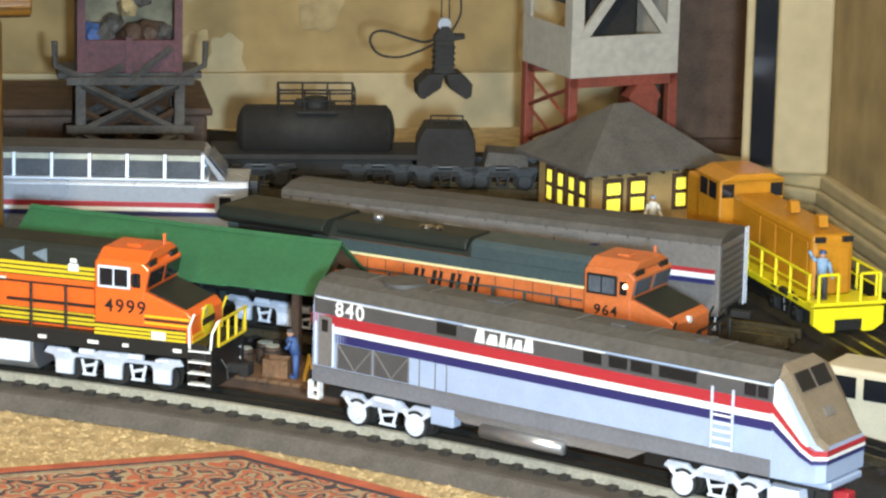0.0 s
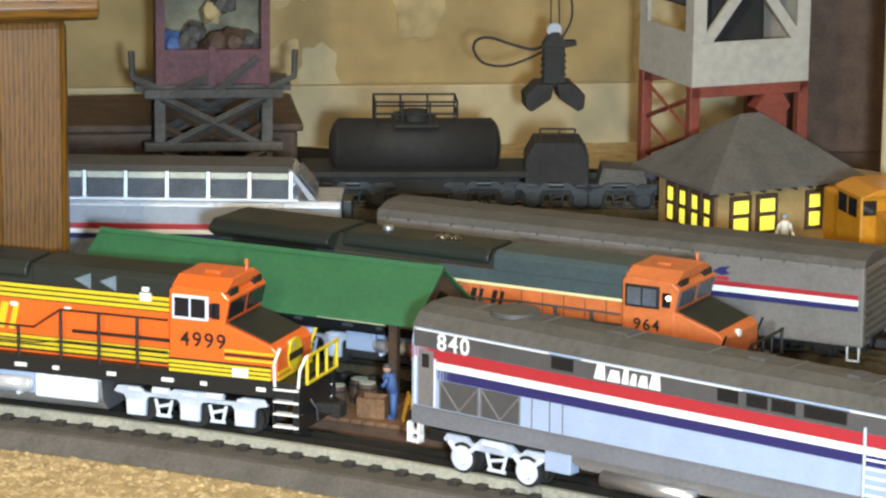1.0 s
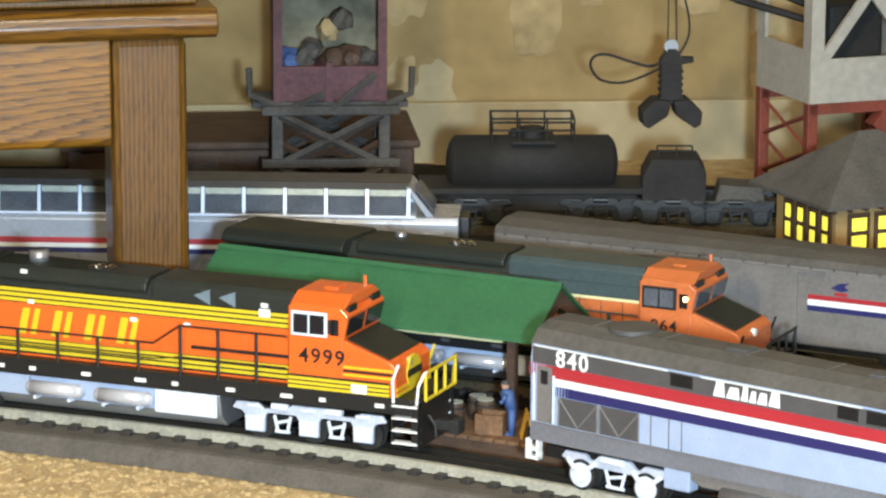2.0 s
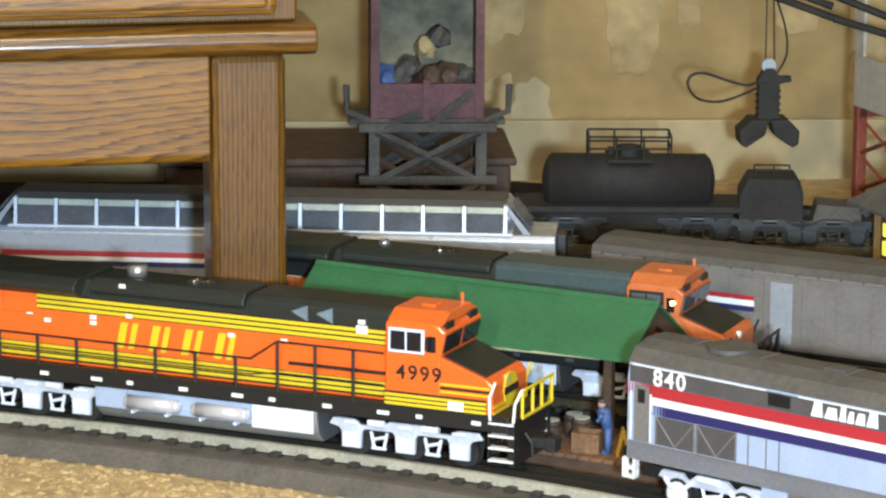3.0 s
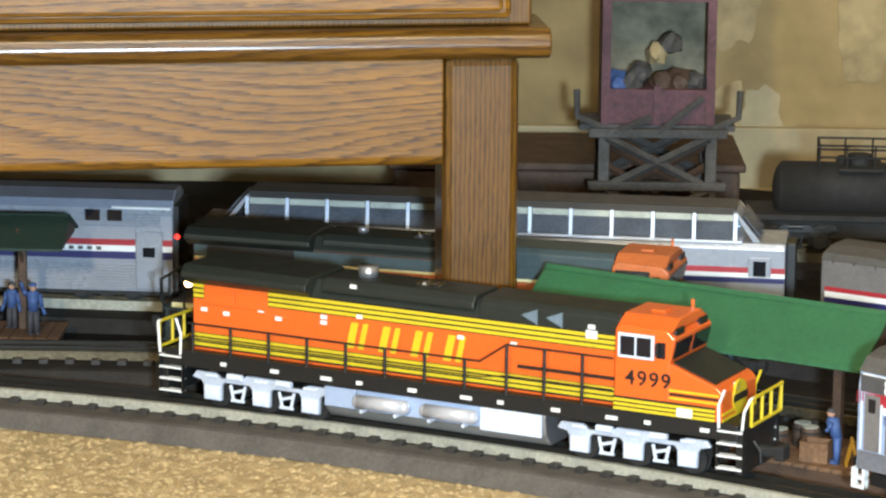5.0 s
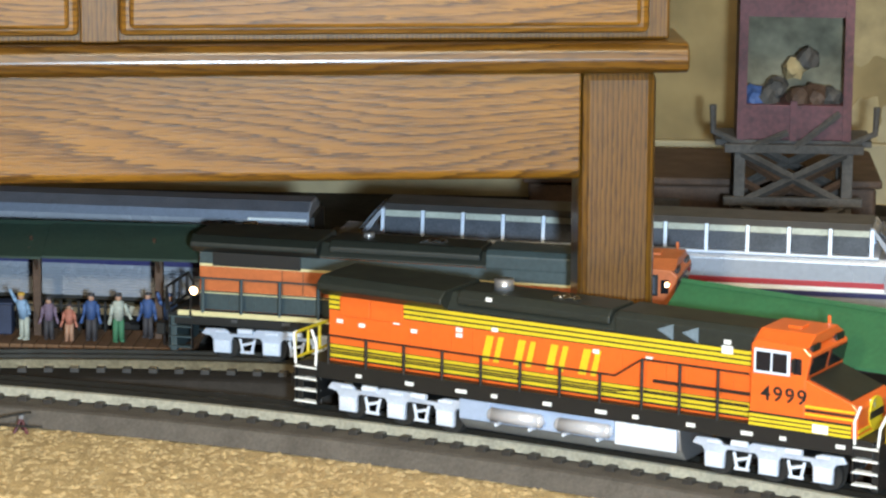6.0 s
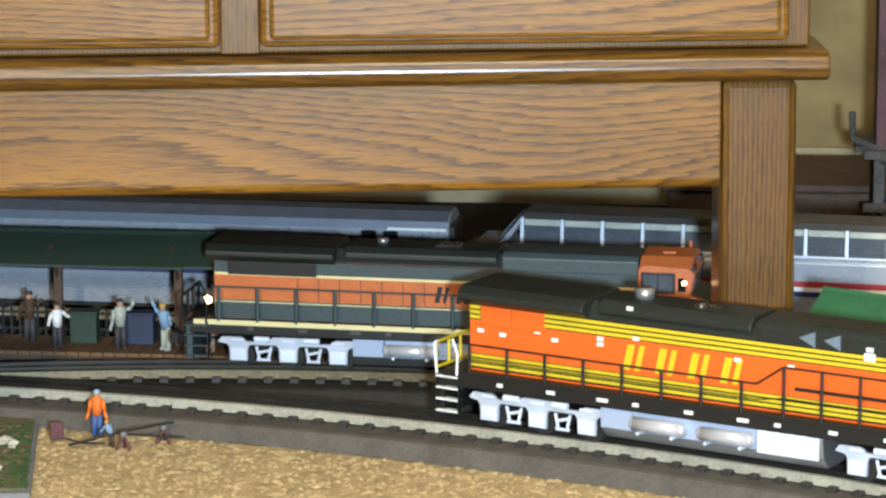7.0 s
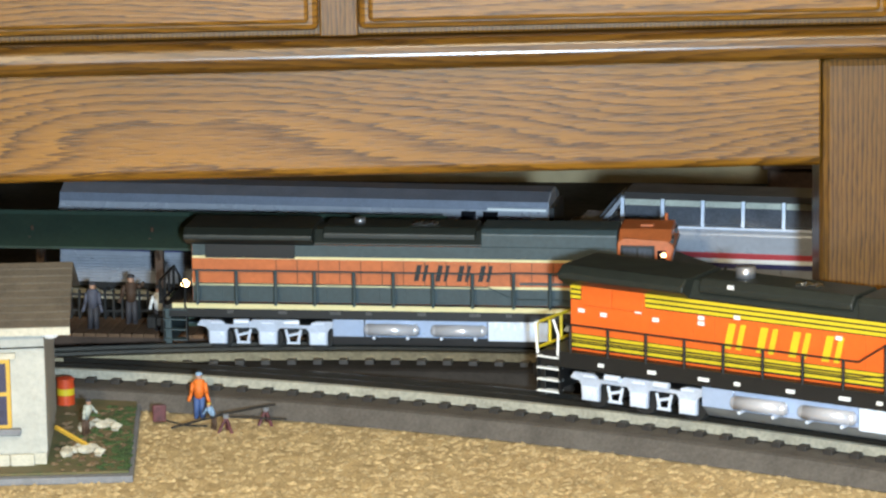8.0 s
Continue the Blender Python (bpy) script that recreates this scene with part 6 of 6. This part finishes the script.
def gantry():
    """White sheet crane cab on a red iron trestle, with a clamshell grab hung from its boom."""
    g = thing("gantry_crane", pose(0.612, 3.185, 0, 0, 0, 0), "off-white crane house on red iron trestle legs", "crane")
    m0 = pose(0, 0, 0, 0, 0, 16)
    X0, X1, Y0, Y1 = -0.055, 0.062, -0.045, 0.065
    zb, zt = 0.118, 0.30

    def at(ob):
        ob.matrix_local = m0
        return ob
    at(part("front_sheet", boxes((X0, X1, Y0, Y0 + 0.003, zb, 0.158), bevel=0.0005), GANTRY, g))
    at(part("front_frame", boxes((X0, X0 + 0.013, Y0, Y0 + 0.003, 0.158, zt), (X1 - 0.013, X1, Y0, Y0 + 0.003, 0.158, zt), (X0, X1, Y0, Y0 + 0.003, 0.215, zt)), GANTRY, g))
    b = bmesh.new()
    for p, q in (((X0 + 0.013, 0.158), (0.0, 0.214)), ((X1 - 0.013, 0.158), (0.007, 0.214))):
        d = 0.006
        prism([(p[0] - d, p[1]), (p[0] + d, p[1]), (q[0] + d, q[1]), (q[0] - d, q[1])], Y0 - 0.001, Y0 + 0.0035, "y", b)
    at(part("front_brace", b, GANTRY, g))
    at(part("side_sheet", boxes((X0, X0 + 0.003, Y0 + 0.003, Y1, zb, 0.165), (X0, X0 + 0.003, Y0 + 0.003, Y0 + 0.016, 0.165, zt), (X0, X0 + 0.003, Y1 - 0.016, Y1, 0.165, zt)), GANTRY, g))
    at(part("far_side_sheet", boxes((X1 - 0.003, X1, Y0 + 0.003, Y1, zb, zt)), GANTRY, g))
    at(part("floor_plate", boxes((X0 + 0.003, X1 - 0.003, Y0 + 0.003, Y1, zb, zb + 0.003)), GANTRY, g))
    at(part("machinery", boxes((-0.02, 0.035, -0.01, 0.045, zb + 0.003, 0.20), bevel=0.004), IRON, g))
    for x in (X0 + 0.004, X1 - 0.004):
        for y in (Y0 + 0.006, Y1 - 0.006):
            at(part("leg", boxes((x - 0.005, x + 0.005, y - 0.005, y + 0.005, 0, zb), bevel=0.0008), RUSTRED, g))
    at(part("leg_beam", boxes((X0, X1, Y0 + 0.001, Y0 + 0.009, 0.108, zb), (X0, X1, Y1 - 0.011, Y1 - 0.003, 0.108, zb)), RUSTRED, g))
    lines = []
    for k in range(3):
        z0, z1 = 0.006 + k * 0.034, 0.040 + k * 0.034
        lines += [((X0 + 0.004, Y0 + 0.006, z0), (X0 + 0.004, Y1 - 0.006, z1)), ((X0 + 0.004, Y1 - 0.006, z0), (X0 + 0.004, Y0 + 0.006, z1))]
    at(part("side_lattice", rods(lines, 0.0022, 4), RUSTRED, g))
    at(part("smoke_jack", prism([(0.012, 0.05), (0.012, 0.092), (0.008, 0.096), (0.018, 0.108), (0.036, 0.108), (0.044, 0.096), (0.040, 0.092), (0.040, 0.05)], -0.046, -0.030), RUSTRED, g))
    at(part("jack_base", boxes((0.012, 0.040, -0.046, -0.030, 0.0, 0.05)), RUSTRED, g))
    boom = part("boom", rods([((-0.10, 0.0, 0.205), (0.0, 0.0, 0.175)), ((-0.10, 0.01, 0.225), (0.0, 0.01, 0.185)), ((-0.155, 0.005, 0.235), (-0.10, 0.005, 0.215)), ((-0.155, 0.005, 0.225), (-0.10, 0.005, 0.205))], 0.0035), IRON, g)
    c = thing("clamshell_grab", pose(0.457, 3.2, 0), "black iron clamshell grab hanging on cords with a looped cable", "grab")
    part("hoist_cord", rods([((-0.003, 0, 0.165), (-0.003, 0, 0.225)), ((0.005, 0, 0.165), (0.003, 0, 0.225))], 0.0007), IRON, c)
    part("sheave", rod((0, -0.003, 0.160), (0, 0.003, 0.160), 0.0065, sides=18), STEEL, c)
    part("yoke", prism([(-0.010, 0.148), (-0.003, 0.158), (0.004, 0.158), (0.010, 0.150), (0.020, 0.150), (0.020, 0.146), (0.010, 0.144), (-0.010, 0.144)], -0.006, 0.006), IRON, c)
    part("column", boxes((-0.0095, 0.0095, -0.008, 0.008, 0.108, 0.1445), bevel=0.001), IRON, c)
    part("column_rib", boxes(*[(-0.0105, 0.0105, -0.009, 0.009, z, z + 0.002) for z in (0.113, 0.119, 0.125, 0.131, 0.137)]), IRON, c)
    for s in (-1, 1):
        part("jaw", prism([(s * 0.001, 0.112), (s * 0.016, 0.1130), (s * 0.0275, 0.1020), (s * 0.0265, 0.0900), (s * 0.021, 0.0870), (s * 0.004, 0.0985)], -0.016, 0.016, bevel=0.0012), IRON, c)
    loop = [(-0.006, 0, 0.142), (-0.022, 0, 0.134), (-0.044, 0, 0.127), (-0.064, 0, 0.130), (-0.073, 0, 0.142), (-0.070, 0, 0.151), (-0.058, 0, 0.153), (-0.036, 0, 0.146), (-0.018, 0, 0.142), (-0.004, 0, 0.148)]
    part("cable", chain(eased(loop), 0.0013), IRON, c)
    part("side_cable", chain(eased([(0.006, 0, 0.150), (0.016, 0, 0.170), (0.014, 0, 0.195), (0.004, 0, 0.225)]), 0.0010), IRON, c)


gantry()
part_box = thing("brown_chest", pose(0.03, 3.32, 0), "dark brown wooden chest against the wall", "chest")
part("body", boxes((-0.12, 0.20, -0.05, 0.10, 0.0, 0.056), bevel=0.003), BROWN, part_box)
part("lid", boxes((-0.125, 0.205, -0.055, 0.105, 0.0565, 0.064), bevel=0.002), BROWN, part_box)
part("label_plate", boxes((-0.012, 0.020, -0.0525, -0.0505, 0.014, 0.044)), OLDGREY, part_box)
dark_case = thing("dark_bookcase", pose(0.80, 3.36, 0), "dark brown wooden case standing in the corner", "bookcase")
part("body", boxes((-0.105, 0.10, -0.04, 0.12, 0.0, 0.6), bevel=0.003), BROWN, dark_case)
part("front_panel", boxes((-0.09, 0.085, -0.044, -0.0405, 0.02, 0.58), bevel=0.002), BROWN, dark_case)


def rug():
    r = thing("rug", pose(0.177, 2.244, 0.0008, 0, 0, 11.5), "oriental rug with a terracotta border and patterned field", "rug")
    border = mat("terracotta_wool", (0.50, 0.12, 0.055), 0.95, vary=0.2, scale=60, fine=500, bump=0.8)
    m = bpy.data.materials.new("patterned_wool")
    m.use_nodes = True
    nt = m.node_tree
    co = nt.nodes.new("ShaderNodeTexCoord")
    v1, v2, nz = nt.nodes.new("ShaderNodeTexVoronoi"), nt.nodes.new("ShaderNodeTexVoronoi"), nt.nodes.new("ShaderNodeTexNoise")
    v1.inputs["Scale"].default_value, v2.inputs["Scale"].default_value, nz.inputs["Scale"].default_value = 30, 64, 300
    for n in (v1, v2, nz):
        nt.links.new(co.outputs["Object"], n.inputs["Vector"])
    ramp = nt.nodes.new("ShaderNodeValToRGB")
    ramp.color_ramp.interpolation = "CONSTANT"
    e = ramp.color_ramp.elements
    e[0].color, e[1].color, e[1].position = (0.44, 0.12, 0.055, 1), (0.40, 0.29, 0.16, 1), 0.24
    for pos, col in ((0.42, (0.045, 0.042, 0.05, 1)), (0.62, (0.42, 0.13, 0.06, 1)), (0.74, (0.36, 0.27, 0.16, 1)), (0.90, (0.06, 0.055, 0.06, 1))):
        x = e.new(pos)
        x.color = col
    mixv = nt.nodes.new("ShaderNodeMath")
    mixv.operation = "MULTIPLY_ADD"
    mixv.inputs[1].default_value = 2.2
    nt.links.new(v1.outputs["Distance"], mixv.inputs[0])
    nt.links.new(v2.outputs["Distance"], mixv.inputs[2])
    fr = nt.nodes.new("ShaderNodeMath")
    fr.operation = "FRACT"
    nt.links.new(mixv.outputs[0], fr.inputs[0])
    nt.links.new(fr.outputs[0], ramp.inputs[0])
    nt.links.new(ramp.outputs[0], nt.nodes["Principled BSDF"].inputs["Base Color"])
    nt.nodes["Principled BSDF"].inputs["Roughness"].default_value = 0.95
    skew = 0.55
    part("border", prism([(-0.9, 0.0), (0.0, 0.0), (skew, -0.9), (-0.9, -0.9)], 0.0, 0.0042, "z"), border, r)
    part("field", prism([(-0.88, -0.019), (-0.013, -0.019), (skew - 0.03, -0.88), (-0.88, -0.88)], 0.0042, 0.0050, "z"), m, r)
    part("guard_stripe", prism([(-0.88, -0.016), (-0.011, -0.016), (-0.012, -0.019), (-0.88, -0.019)], 0.0042, 0.0053, "z"), DARKCLOTH, r)
    part("pale_band", prism([(-0.86, -0.0210), (-0.0160, -0.0210), (-0.0190, -0.0270), (-0.86, -0.0270)], 0.0042, 0.0054, "z"), mat("faded_cream_wool", (0.36, 0.27, 0.16), 0.95, vary=0.25, scale=60, fine=400), r)
    part("guard_stripe", prism([(-0.011, -0.017), (-0.008, -0.017), (skew - 0.026, -0.88), (skew - 0.030, -0.88)], 0.0042, 0.0053, "z"), DARKCLOTH, r)


rug()


def pickup():
    t = thing("toy_van", pose(0.648, 2.225, 0.0, 0, 0, -38), "cream toy delivery van parked behind the track", "van")
    cream = mat("cream_van_paint", (0.58, 0.50, 0.36), 0.35, vary=0.08)
    part("body", prism([(-0.045, 0.010), (-0.046, 0.045), (-0.040, 0.066), (0.020, 0.066), (0.034, 0.046), (0.062, 0.040), (0.066, 0.012)], -0.022, 0.022, bevel=0.003), cream, t)
    for a, b in ((-0.036, -0.012), (-0.006, 0.020)):
        part("side_window", boxes((a, b, -0.0226, -0.0215, 0.0440, 0.0600)), GLASS, t)
    part("windshield", prism([(0.0245, 0.0610), (0.0345, 0.0470), (0.0360, 0.0480), (0.0260, 0.0620)], -0.018, 0.018), GLASS, t)
    part("rear_window", boxes((-0.0462, -0.0440, -0.015, 0.015, 0.044, 0.060)), GLASS, t)
    for x in (-0.028, 0.042):
        for q in (-1, 1):
            w = part("wheel", rod((x, q * 0.0185, 0.0105), (x, q * 0.0235, 0.0105), 0.0105, sides=20), BLACK, t)
            part("hubcap", rod((x, q * 0.0235, 0.0105), (x, q * 0.0242, 0.0105), 0.0045, sides=14), CHROME, w)
    part("bumper", boxes((-0.049, -0.046, -0.021, 0.021, 0.010, 0.015), bevel=0.0008), CHROME, t)


pickup()


def motions():
    """The middle train backs away along its curve."""
    turned = ((0, 38.09), (0.5, 36.11), (1, 34.29), (1.5, 32.30), (3, 25.73), (3.5, 23.45), (4, 20.94), (4.5, 18.60), (4.7, 17.57), (7, 6.21), (7.5, 3.84), (8, 1.50))
    walk(pusher, [(t, on_arc(MID, MID_R, a)) for t, a in turned])


motions()
